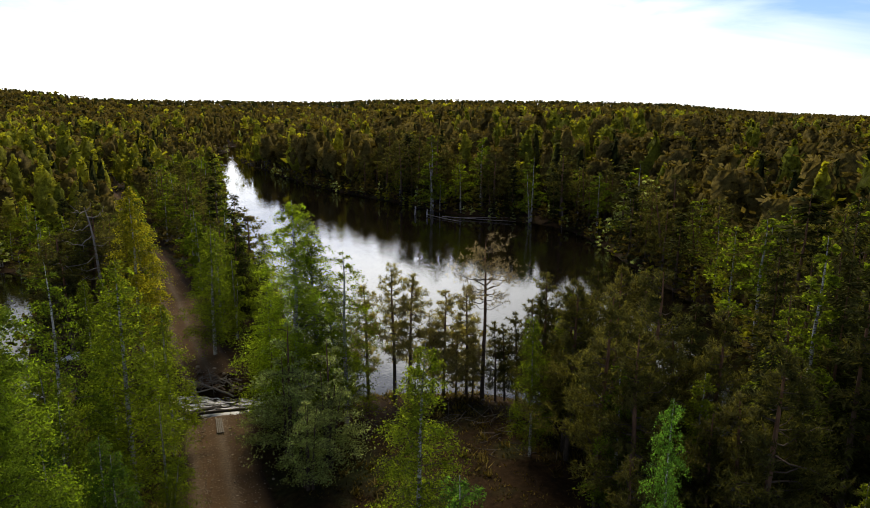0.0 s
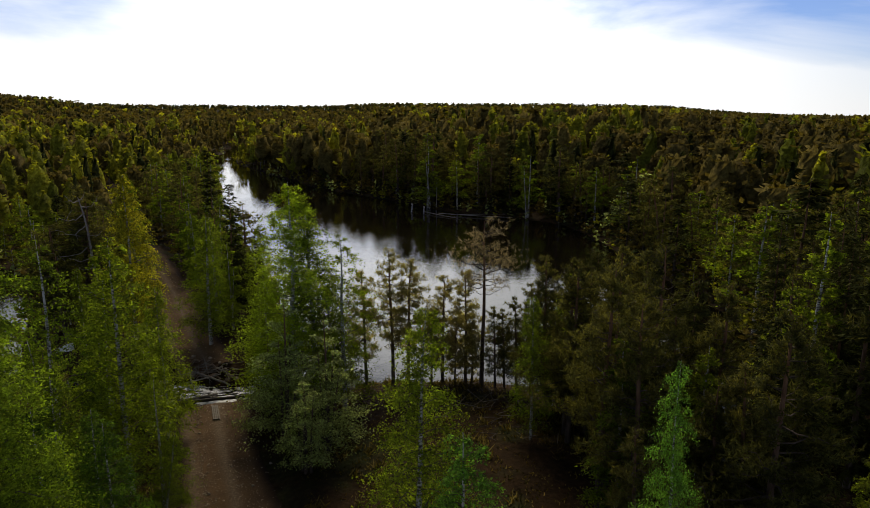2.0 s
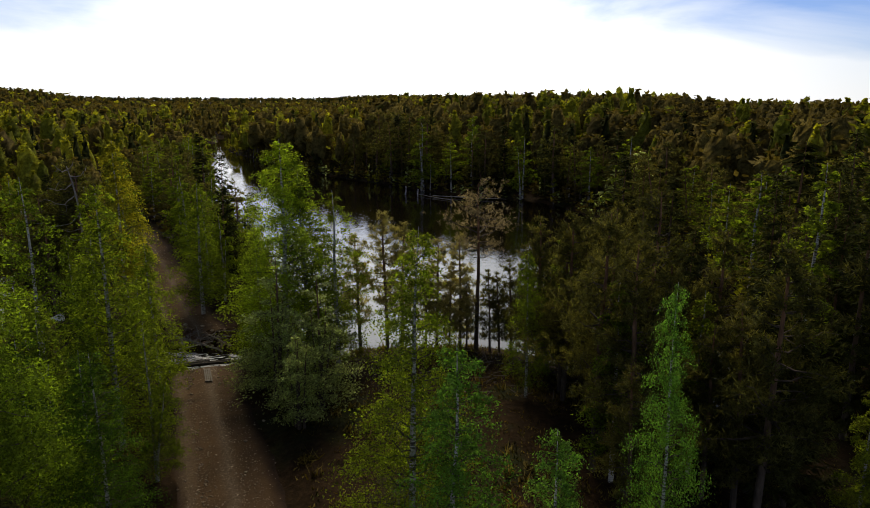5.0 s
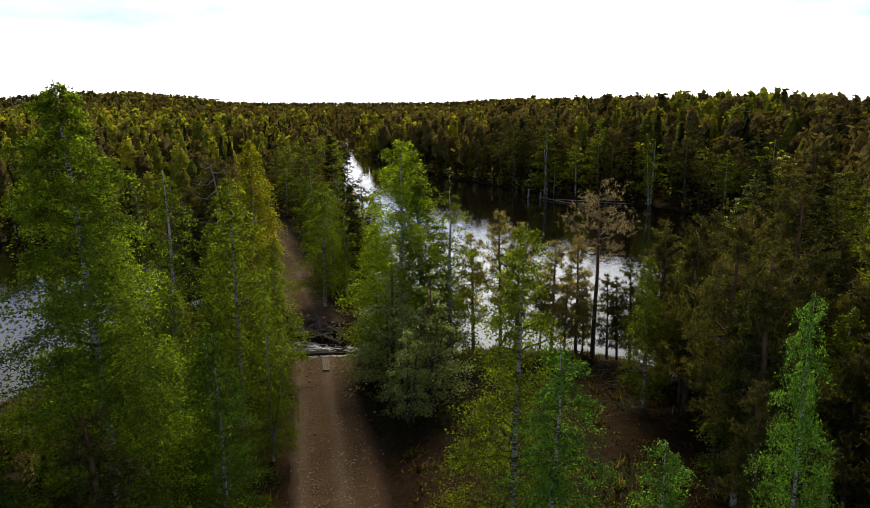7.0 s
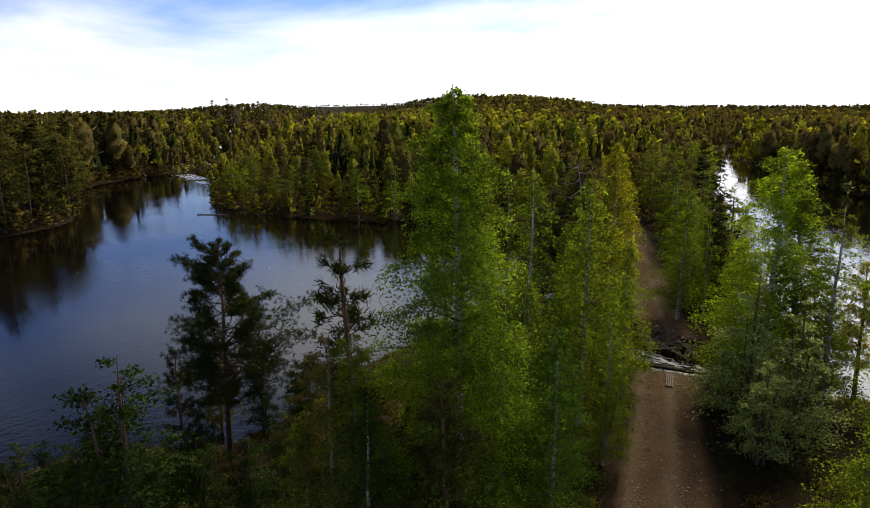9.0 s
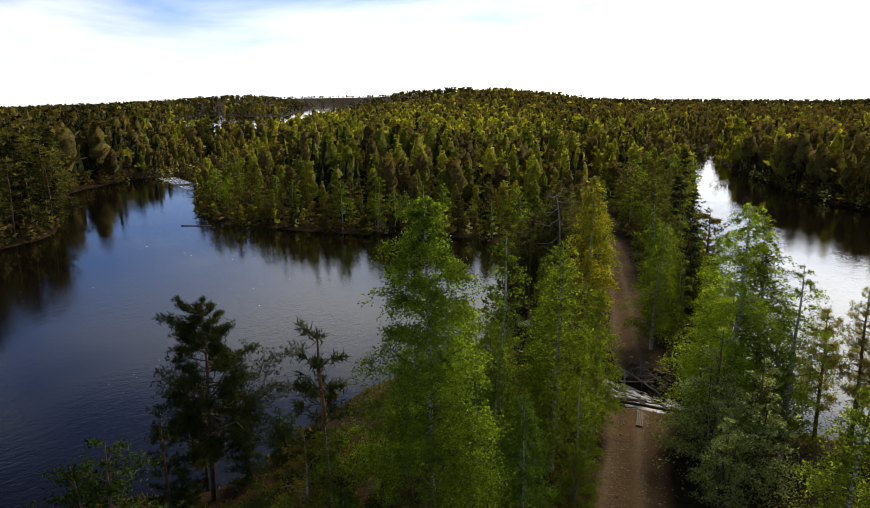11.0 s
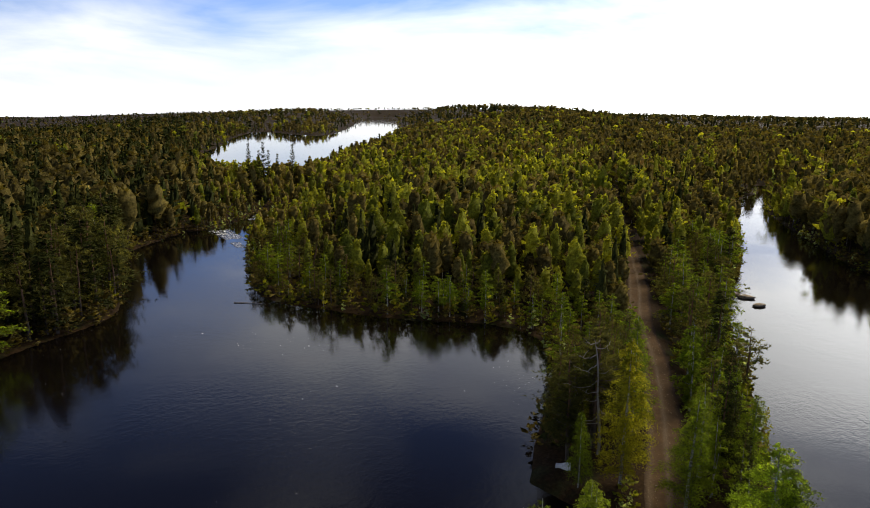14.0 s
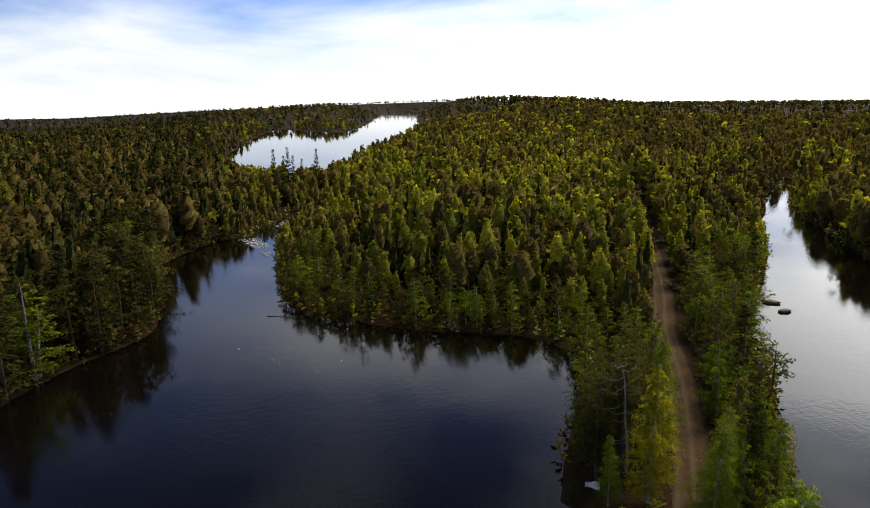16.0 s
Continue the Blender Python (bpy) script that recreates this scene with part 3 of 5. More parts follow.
def ribbon(name, line, half, mat, label):
    """A road sheet along line, crowned, with worn wheel tracks and ragged edges."""
    d = np.gradient(line, axis=0)
    d /= np.linalg.norm(d, axis=1)[:, None]
    side = np.stack([d[:, 1], -d[:, 0]], 1)
    across = np.array([-1.0, -0.85, -0.6, -0.42, -0.2, 0, 0.2, 0.42, 0.6, 0.85, 1.0])
    lift = np.array([-0.10, 0.02, 0.05, 0.0, 0.05, 0.07, 0.05, 0.0, 0.05, 0.02, -0.10])
    rng = np.random.default_rng(5)
    edge = half * (1.06 + 0.05 * np.sin(np.arange(len(line)) * 0.35) + 0.025 * rng.normal(size=len(line)))
    pts = line[:, None] + side[:, None] * across[None, :, None] * edge[:, None, None]
    z = np.maximum(height(pts[..., 0], pts[..., 1]), 0.4) + 0.03 + lift[None]
    v = np.concatenate([pts, z[..., None]], -1).reshape(-1, 3)
    n, k = len(line), len(across)
    i, j = np.meshgrid(np.arange(n - 1), np.arange(k - 1), indexing="ij")
    f = np.stack([i * k + j, i * k + j + 1, (i + 1) * k + j + 1, (i + 1) * k + j], -1).reshape(-1, 4)
    run = np.concatenate([[0], np.cumsum(np.linalg.norm(np.diff(line, axis=0), axis=1))])
    uv = np.stack([np.broadcast_to((across + 1) / 2, (n, k)), np.broadcast_to(run[:, None], (n, k))], -1).reshape(-1, 2)
    ob = new(name, build_mesh(name, v, [(f, 0)], [mat], uvs=uv, smooth=True))
    return tagged(ob, label, "road", kind="structure")


ribbon("road", ROAD_NEAR, 1.95, ROAD, "brown gravel forest track with two wheel ruts")
def gravel(name, line, count, seed, label):
    """Loose stones, mostly in the ridges beside the wheel tracks."""
    g = np.random.default_rng(seed)
    d = np.gradient(line, axis=0)
    d /= np.linalg.norm(d, axis=1)[:, None]
    side = np.stack([d[:, 1], -d[:, 0]], 1)
    k = g.integers(0, len(line), count)
    lane = g.choice([-1.0, 0.3, -0.3, 1.2], count, p=[0.34, 0.36, 0.18, 0.12])
    p = line[k] + side[k] * (lane + g.normal(0, 1, count) * g.choice([0.14, 0.5], count))[:, None] + d[k] * g.uniform(-0.6, 0.6, count)[:, None]
    z = np.maximum(height(p[:, 0], p[:, 1]), 0.4) + 0.07
    r = 0.015 + g.exponential(0.013, count)
    base = np.array([[1, 0, 0], [0, 1, 0], [-1, 0, 0], [0, -1, 0], [0, 0, 0.7], [0, 0, -0.7]], dtype=float)
    v = np.concatenate([p, z[:, None]], 1)[:, None] + base[None] * r[:, None, None] * g.uniform(0.6, 1.3, (count, 6, 1))
    f = np.array([[0, 1, 4], [1, 2, 4], [2, 3, 4], [3, 0, 4], [1, 0, 5], [2, 1, 5], [3, 2, 5], [0, 3, 5]])
    F = (f[None] + (np.arange(count) * 6)[:, None, None]).reshape(-1, 3)
    ob = new(name, build_mesh(name, v.reshape(-1, 3), [(F, 0)], [PALE_STONE]))
    return tagged(ob, label, "gravel", kind="stuff")


gravel("gravel", ROAD_NEAR[len(ROAD_NEAR) // 2:], 6500, 71, "loose pale gravel along the wheel tracks")
gravel("gravel", ROAD_FAR[:60], 1800, 72, "loose pale gravel on the far track")
ribbon("road", ROAD_FAR, 1.8, ROAD, "brown gravel forest track beyond the washout")


# ---- trees ----
def trunk_line(rng, h, lean=0.03, n=9, wander=0.02):
    u = np.linspace(0, 1, n)
    off = np.cumsum(rng.normal(0, wander * h / n ** 0.5, (n, 2)), axis=0) * u[:, None]
    tilt = rng.normal(0, lean * h, 2)
    return u, np.stack([off[:, 0] + tilt[0] * u ** 1.3, off[:, 1] + tilt[1] * u ** 1.3, u * h], 1)


def along(u, p, t):
    return np.stack([np.interp(t, u, p[:, k]) for k in range(3)], -1)


def grow_birch(seed, h, r, limbs, leaves, leaf, low=0.14, stems=1, hang=0.35):
    """Trunk and crown meshes of a birch: rising limbs whose ends hang, leaves in loose sprays."""
    rng = np.random.default_rng(seed)
    wood, c = Soup(), []
    wood.limbs = Soup()
    for s in range(stems):
        hh = h * (1 if s == 0 else rng.uniform(0.65, 0.95))
        u, p = trunk_line(rng, hh, 0.006 if s == 0 else 0.10, 9, 0.012)
        p[:, :2] += 0 if s == 0 else rng.normal(0, 0.18, 2)
        rad = 0.011 * hh + 0.02
        wood.add(*tube(np.vstack([p[0] - [0, 0, 0.4], p]), np.concatenate([[rad * 1.5], rad * (1 - u) ** 0.8 + 0.008]), 7))
        for i in range(limbs // stems):
            t = low + (0.985 - low) * ((i + rng.uniform(0, 1)) / (limbs // stems)) ** 0.95
            env = (1 - t) ** 0.62 * min(1, (t - low + 0.14) / 0.25) ** 0.6 * 1.08 + 0.035 + 0.05 * (1 - t)
            ln = r * env * rng.lognormal(0, 0.13) * (1 if s == 0 else 0.8)
            az = i * 2.4 + rng.normal(0, 0.5)
            k = np.linspace(0, 1, 6)
            out = ln * k ** 0.9
            up = ln * (0.75 * k - 0.55 * k ** 2.2) + rng.normal(0, 0.05)
            b = along(u, p, np.array(t)) + np.stack([np.cos(az) * out, np.sin(az) * out, up], 1)
            b[1:] += rng.normal(0, 0.05 * ln, (5, 3))
            wood.limbs.add(*tube(b, np.linspace(0.013 * ln + 0.006, 0.004, 6), 3))
            sprays = 4 + int(30 * ln / r)
            m = max(2, int(leaves * ((ln / r) ** 0.95 + 0.05) / limbs * 1.5 / sprays))
            q0 = rng.uniform(0.0, 1.0, sprays) ** 0.8
            turn = az + rng.normal(0, 1.2, sprays)
            reach = (0.27 * ln + 0.09) * rng.lognormal(0, 0.25, sprays)
            fall = hang * rng.uniform(0.5, 1.7, sprays) * (0.35 + 0.75 * ln / r)
            q = rng.uniform(0, 1, (sprays, m)) ** 0.85
            pt = along(k, b, q0)[:, None] + np.stack([np.cos(turn)[:, None] * reach[:, None] * q, np.sin(turn)[:, None] * reach[:, None] * q,
                                                      0.45 * reach[:, None] * q - (0.45 * reach + fall)[:, None] * q ** 2.2], -1)
            pt = (pt + rng.normal(0, 0.03 + 0.038 * ln, pt.shape)).reshape(-1, 3)
            c.append(pt)
    crown = Soup()
    crown.add(*leaf_shards(np.concatenate(c), leaf, rng))
    return wood, crown


def grow_pine(seed, h, r, bare, whorls, tufts, needle, width=0.016, bushy=1.0):
    """Trunk and crown meshes of a pine: bare stem, crooked limbs, needle tufts at the twig ends."""
    rng = np.random.default_rng(seed)
    wood, cs, ws = Soup(), [], []
    wood.limbs = Soup()
    u, p = trunk_line(rng, h, 0.02, 10, 0.015)
    rad = 0.010 * h + 0.03
    wood.add(*tube(np.vstack([p[0] - [0, 0, 0.4], p]), np.concatenate([[rad * 1.3], rad * (1 - u) ** 0.7 + 0.015]), 7))
    for i in range(whorls):
        t = bare + (1 - bare) * (i + rng.uniform(0, 0.6)) / whorls
        for j in range(rng.integers(3, 6)):
            env = (1 - (t - bare) / (1 - bare)) ** 0.65 * min(1, 0.55 + (t - bare) * 3)
            ln = r * (env + 0.08) * rng.lognormal(0, 0.3)
            az = rng.uniform(0, 2 * np.pi)
            k = np.linspace(0, 1, 5)
            rise = rng.normal(0.12, 0.15) + 0.5 * max(0, t - 0.75) * 4
            b = along(u, p, np.array(t)) + np.stack([np.cos(az) * ln * k, np.sin(az) * ln * k, ln * (rise * k + 0.25 * k ** 2 - 0.12 * k)], 1)
            b[1:] += rng.normal(0, 0.06 * ln, (4, 3))
            wood.limbs.add(*tube(b, np.linspace(0.016 * ln + 0.012, 0.006, 5), 3))
            m = max(2, int(tufts * ln / r))
            q = rng.uniform(0.35, 1.0, m) ** 0.7
            at = along(k, b, q) + rng.normal(0, 0.12 * ln * bushy, (m, 3)) * [1, 1, 0.5]
            for cpt in at:
                nn = 9
                way = rng.normal(size=(nn, 3)) + [0.6 * np.cos(az), 0.6 * np.sin(az), 0.7]
                way /= np.linalg.norm(way, axis=1)[:, None]
                cs.append(np.repeat(cpt[None], nn, 0) + rng.normal(0, 0.05, (nn, 3)))
                ws.append(way)
    crown = Soup()
    crown.add(*blades(np.concatenate(cs), np.concatenate(ws), needle, width, rng))
    return wood, crown


def grow_spruce(seed, h, r, whorls, needle, width=0.03, low=0.06, thick=30):
    """Trunk and crown meshes of a spruce: a narrow cone of drooping boughs hung with needle twigs."""
    rng = np.random.default_rng(seed)
    wood, cs, ws = Soup(), [], []
    u, p = trunk_line(rng, h, 0.01, 8, 0.006)
    rad = 0.010 * h + 0.02
    wood.add(*tube(np.vstack([p[0] - [0, 0, 0.4], p]), np.concatenate([[rad * 1.4], rad * (1 - u) + 0.01]), 6))
    for i in range(whorls):
        t = low + (1 - low) * (i + rng.uniform(0, 0.7)) / whorls
        for j in range(5):
            ln = (r * (1 - t) ** 0.85 + 0.12) * rng.lognormal(0, 0.2)
            az = rng.uniform(0, 2 * np.pi)
            k = np.linspace(0, 1, 4)
            drop = -0.35 + 0.9 * t
            b = along(u, p, np.array(t)) + np.stack([np.cos(az) * ln * k, np.sin(az) * ln * k, ln * (drop * k + 0.25 * k ** 2)], 1)
            m = max(8, int(thick * ln / r))
            q = rng.uniform(0.1, 1.05, m)
            at = along(k, b, np.minimum(q, 1)) + rng.normal(0, 0.06, (m, 3))
            sgn = rng.choice([-1, 1], m)
            way = np.stack([np.cos(az) * 0.7 - sgn * np.sin(az) * 0.7, np.sin(az) * 0.7 + sgn * np.cos(az) * 0.7, rng.normal(-0.35, 0.3, m)], 1)
            way /= np.linalg.norm(way, axis=1)[:, None]
            cs.append(at)
            ws.append(way)
    crown = Soup()
    crown.add(*blades(np.concatenate(cs), np.concatenate(ws), needle, width, rng))
    return wood, crown


def part(name, mesh, parent, label=""):
    ob = new(name, mesh)
    ob.parent = parent
    return tagged(ob, label) if label else ob


KINDS = {}


def tree_kind(key, kind, grown, bark, leaf, twig=None):
    wood, crown = grown
    KINDS[key] = (kind, wood.mesh(key + "_trunk", bark, True), crown.crown(key + "_crown", leaf, 1.5), wood.limbs.mesh(key + "_branches", twig or TWIG, True) if wood.limbs else None)


def place_tree(key, x, y, scale=1.0, turn=None, label="", group="", z=None, squash=1.0):
    kind, trunk_me, crown_me, limb_me = KINDS[key]
    if z is None:
        z = float(height(np.array([x]), np.array([y]))[0])
    top = new(kind)
    if turn is None:
        turn = (x * 37.7 + y * 91.3) % 360
    top.matrix_basis = Matrix.Translation((x, y, z - 0.05)) @ Matrix.Rotation(radians(turn), 4, "Z") @ Matrix.Diagonal((scale * squash, scale * squash, scale, 1))
    part("trunk", trunk_me, top)
    part("crown", crown_me, top)
    if limb_me:
        tagged(part("branchwork", limb_me, top), "thin dark branches inside the crown", kind="stuff")
    return tagged(top, label, "tree", group)


for i, (h, r, st, nl, sz) in enumerate(((13.5, 2.3, 1, 112000, 0.054), (12.0, 2.1, 1, 14000, 0.098), (13.0, 2.3, 2, 20000, 0.086), (12.0, 2.2, 1, 34000, 0.062), (13.5, 2.7, 1, 50000, 0.068))):
    tree_kind(f"birch_hero{i}", "birch_tree", grow_birch(18 if i == 0 else 10 + i, h, r, 130 if i == 0 else 96, nl, sz, 0.06 if i == 0 else 0.08, st, 0.45), BARK_BIRCH, LEAF[{0: "tall_birch", 4: "bright_birch"}.get(i, "birch")])
for i, (h, r, st) in enumerate(((10.0, 1.6, 1), (9.0, 1.7, 2), (10.5, 1.5, 1), (11.0, 1.7, 1))):
    tree_kind(f"birch{i}", "birch_tree", grow_birch(30 + i, h, r, 28, 4600, 0.135, 0.09, st, 0.35), BARK_BIRCH, LEAF["birch"])
for i, (h, r, st) in enumerate(((8.0, 1.4, 2), (8.0, 1.2, 1))):
    tree_kind(f"birch_fine{i}", "birch_tree", grow_birch(40 + i, h, r, 44, 10500, 0.078, 0.08, st, 0.3), BARK_BIRCH, LEAF["birch"])
for i, (h, r, bare) in enumerate(((10.0, 1.45, 0.32), (8.5, 1.3, 0.26), (8.0, 1.15, 0.16))):
    tree_kind(f"pine_fine{i}", "pine_tree", grow_pine(60 + i, h, r, bare, 20, 23, 0.18, 0.020, 1.4), BARK_PINE, LEAF["pine"])
    tree_kind(f"pine_light{i}", "pine_tree", grow_pine(64 + i, h, r, bare, 20, 26, 0.18, 0.019, 1.3), BARK_PINE, LEAF["olive_pine"])
for i, (h, r) in enumerate(((6.5, 1.9), (5.0, 1.6))):
    tree_kind(f"willow{i}", "willow_shrub", grow_birch(50 + i, h, r, 48, 10000, 0.076, 0.05, 4, 0.12), BARK_PINE, LEAF["willow"])
tree_kind("aspen", "aspen_tree", grow_birch(57, 8.0, 1.9, 40, 18000, 0.055, 0.16, 1, 0.15), PALE_WOOD, LEAF["aspen"], PALE_WOOD)
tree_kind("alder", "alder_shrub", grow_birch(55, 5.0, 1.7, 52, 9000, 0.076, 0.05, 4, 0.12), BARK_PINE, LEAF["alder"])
for i, (h, r, bare) in enumerate(((10.5, 1.6, 0.42), (9.0, 1.25, 0.30))):
    tree_kind(f"pine{i}", "pine_tree", grow_pine(70 + i, h, r, bare, 12, 5.5, 0.30, 0.035), BARK_PINE, LEAF["pine"])
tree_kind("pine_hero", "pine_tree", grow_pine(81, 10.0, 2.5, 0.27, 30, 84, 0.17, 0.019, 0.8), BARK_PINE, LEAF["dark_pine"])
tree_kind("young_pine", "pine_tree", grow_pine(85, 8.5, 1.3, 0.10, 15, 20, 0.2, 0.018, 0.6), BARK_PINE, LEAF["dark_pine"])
tree_kind("pine_bare", "pine_tree", grow_pine(83, 10.7, 2.0, 0.56, 12, 18, 0.17, 0.014, 1.7), BARK_PINE, LEAF["tan_pine"])
for i, (h, r) in enumerate(((11.0, 1.5), (8.0, 1.3))):
    tree_kind(f"spruce{i}", "spruce_tree", grow_spruce(90 + i, h, r, 30 + 4 * i, 0.30 - 0.06 * i, 0.042 - 0.012 * i, 0.06, 36 + 24 * i), BARK_PINE, LEAF["spruce"])

BIRCH_L = "slender birch with fresh yellow-green leaves and white bark"
BIG_L = "tall silver birch with drooping yellow-green spring foliage"
PINE_L = "thin Scots pine with bare stem and sparse olive needles"
SPRUCE_L = "dark narrow spruce with drooping boughs"
WILLOW_L = "bushy grey-green willow with several stems"
# low birches whose leaf colour carries the dimness around them
tree_kind("birch_dimmed", "birch_tree", grow_birch(16, 12.0, 2.3, 96, 25000, 0.070, 0.05, 1, 0.5), BARK_BIRCH, LEAF["dimmed_birch"])
tree_kind("birch_emerald", "birch_tree", grow_birch(17, 12.0, 2.3, 96, 25000, 0.070, 0.05, 1, 0.5), BARK_BIRCH, LEAF["emerald_birch"])
tree_kind("birch_gold", "birch_tree", grow_birch(61, 12.0, 2.0, 84, 20000, 0.10, 0.08, 1, 0.5), BARK_BIRCH, LEAF["golden_birch"])
AT = {"birch_gold": 12.0, "birch_dimmed": 12.0, "birch_emerald": 12.0, "birch_hero0": 13.5, "birch_hero1": 12.0, "birch_hero2": 13.0, "birch_hero3": 12.0, "birch_hero4": 13.5}
# (kind, x, y, height above the foot)
HEROES = [
    ("birch_hero4", -7.6, 35.2, 13.3, 1.15), ("birch_hero1", -6.7, 36.5, 11.5, 1.15), ("birch_hero2", -4.9, 35.4, 10.5, 1.15), ("birch_hero0", -10.75, 14.65, 14.9, 0.98), ("birch_hero3", -0.5, 16.7, 11.4, 0.9),
    ("birch_emerald", 0.5, 13.7, 9.4, 0.95), ("birch_emerald", 6.6, 16.7, 10, 0.54), ("birch_emerald", 2.5, 12.2, 8.2, 0.85), ("birch_hero1", -16, 46.3, 9.5, 1.2),
    ("birch_gold", -21.6, 46.8, 12.6, 0.9), ("birch_hero2", -14.1, 23.6, 12.1, 0.85), ("birch_hero1", -13.0, 26.4, 11.4, 1.0), ("birch_hero1", -15.8, 30.9, 9.3, 1.1),
    ("birch_dimmed", -11.2, 20.5, 6.8, 1.0), ("birch_hero1", -25.4, 56.2, 11.7, 0.90), ("birch_hero2", -17.2, 51.7, 8.5, 1.3), ("birch_hero1", -14.1, 53.9, 8, 1.1),
    ("birch_dimmed", -11.2, 11.3, 7.2, 1.05), ("birch_hero3", -13.3, 10.9, 6.2, 1.15), ("birch_hero3", -12.0, 11.9, 8.6, 1.0), ("birch_hero2", -10.7, 24.2, 6.6, 1.0), ("birch_hero1", -13.5, 31.9, 8.3, 1.0), ("birch_dimmed", -9, 17.1, 8, 0.90),
    ("birch_hero1", 5.1, 31.8, 7.7, 0.85), ("birch_dimmed", -11.2, 17.6, 8.2, 1.0), ("birch_hero1", -13, 21.3, 8.3, 0.9), ("birch_hero1", -9.7, 37.9, 8.6, 1.0),
    ("birch_hero1", -18.4, 35.9, 6.7, 0.9), ("birch_hero1", -16.6, 24, 8.9, 0.90), ("birch_hero1", -24, 44.3, 6.7, 0.85), ("birch_hero1", -18.5, 54.8, 6.3, 0.9),
]
for k, x, y, h, wide in HEROES:
    place_tree(k, x, y, h / AT[k], label=BIG_L if h > 10 else BIRCH_L, group="birches", squash=wide)
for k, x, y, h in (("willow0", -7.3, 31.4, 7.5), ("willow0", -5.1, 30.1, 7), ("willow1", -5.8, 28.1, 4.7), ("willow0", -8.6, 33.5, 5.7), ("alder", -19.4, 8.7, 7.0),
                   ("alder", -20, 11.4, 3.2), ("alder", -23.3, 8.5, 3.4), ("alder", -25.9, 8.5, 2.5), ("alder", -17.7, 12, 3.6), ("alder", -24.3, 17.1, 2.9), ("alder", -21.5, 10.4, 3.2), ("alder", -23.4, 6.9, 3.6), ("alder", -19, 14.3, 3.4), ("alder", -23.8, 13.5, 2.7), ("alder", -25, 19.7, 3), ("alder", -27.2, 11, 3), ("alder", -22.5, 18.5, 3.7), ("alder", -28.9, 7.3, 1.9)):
    place_tree(k, x, y, h / (6.5 if k == "willow0" else 5.0), label=WILLOW_L if k != "alder" else "dark green alder bush with dimmed leaves and several stems at the pond", group="willow shrubs" if k != "alder" else "alder bushes")
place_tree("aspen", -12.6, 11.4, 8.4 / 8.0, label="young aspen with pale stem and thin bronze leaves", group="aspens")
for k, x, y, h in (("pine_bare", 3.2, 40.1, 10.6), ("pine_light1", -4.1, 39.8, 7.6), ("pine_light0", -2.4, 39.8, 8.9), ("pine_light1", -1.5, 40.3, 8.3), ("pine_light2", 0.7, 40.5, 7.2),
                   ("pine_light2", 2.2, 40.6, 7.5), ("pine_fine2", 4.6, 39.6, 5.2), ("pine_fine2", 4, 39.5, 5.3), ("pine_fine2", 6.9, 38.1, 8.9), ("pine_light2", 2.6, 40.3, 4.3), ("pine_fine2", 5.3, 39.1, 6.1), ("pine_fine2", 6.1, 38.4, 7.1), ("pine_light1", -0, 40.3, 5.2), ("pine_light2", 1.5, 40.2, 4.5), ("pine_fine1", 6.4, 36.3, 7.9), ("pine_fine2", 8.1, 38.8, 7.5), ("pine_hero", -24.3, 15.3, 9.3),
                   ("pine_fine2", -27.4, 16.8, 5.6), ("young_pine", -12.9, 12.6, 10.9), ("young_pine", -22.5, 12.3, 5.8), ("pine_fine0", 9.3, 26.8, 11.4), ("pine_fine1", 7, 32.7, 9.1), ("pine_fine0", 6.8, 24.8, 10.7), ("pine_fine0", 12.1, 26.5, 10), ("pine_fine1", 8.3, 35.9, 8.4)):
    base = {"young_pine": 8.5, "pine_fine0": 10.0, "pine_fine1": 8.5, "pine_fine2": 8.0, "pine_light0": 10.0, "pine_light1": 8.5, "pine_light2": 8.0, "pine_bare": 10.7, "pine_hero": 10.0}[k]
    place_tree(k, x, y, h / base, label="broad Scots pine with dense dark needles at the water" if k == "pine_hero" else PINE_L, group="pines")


# ---- the woods ----
rng = np.random.default_rng(11)


def scatter(step, r0, r1, a0, a1, dry=0.35):
    """Jittered spots of the land between two distances and two bearings, clear of water and track."""
    n = int(2 * r1 / step) + 2
    i, j = np.meshgrid(np.arange(n), np.arange(n))
    x = (i * step - r1 + rng.uniform(-0.48, 0.48, i.shape) * step).ravel()
    y = (j * step - r1 + rng.uniform(-0.48, 0.48, i.shape) * step).ravel()
    r, az = np.hypot(x, y), np.degrees(np.arctan2(-x, y))
    k = (r > r0) & (r <= r1) & (az > a0) & (az < a1)
    x, y = x[k], y[k]
    sd = shore_distance(x, y)
    k = sd > dry
    x, y, sd = x[k], y[k], sd[k]
    k = road_distance(x, y) > 2.7
    x, y, sd = x[k], y[k], sd[k]
    return x, y, sd, height(x, y, sd)


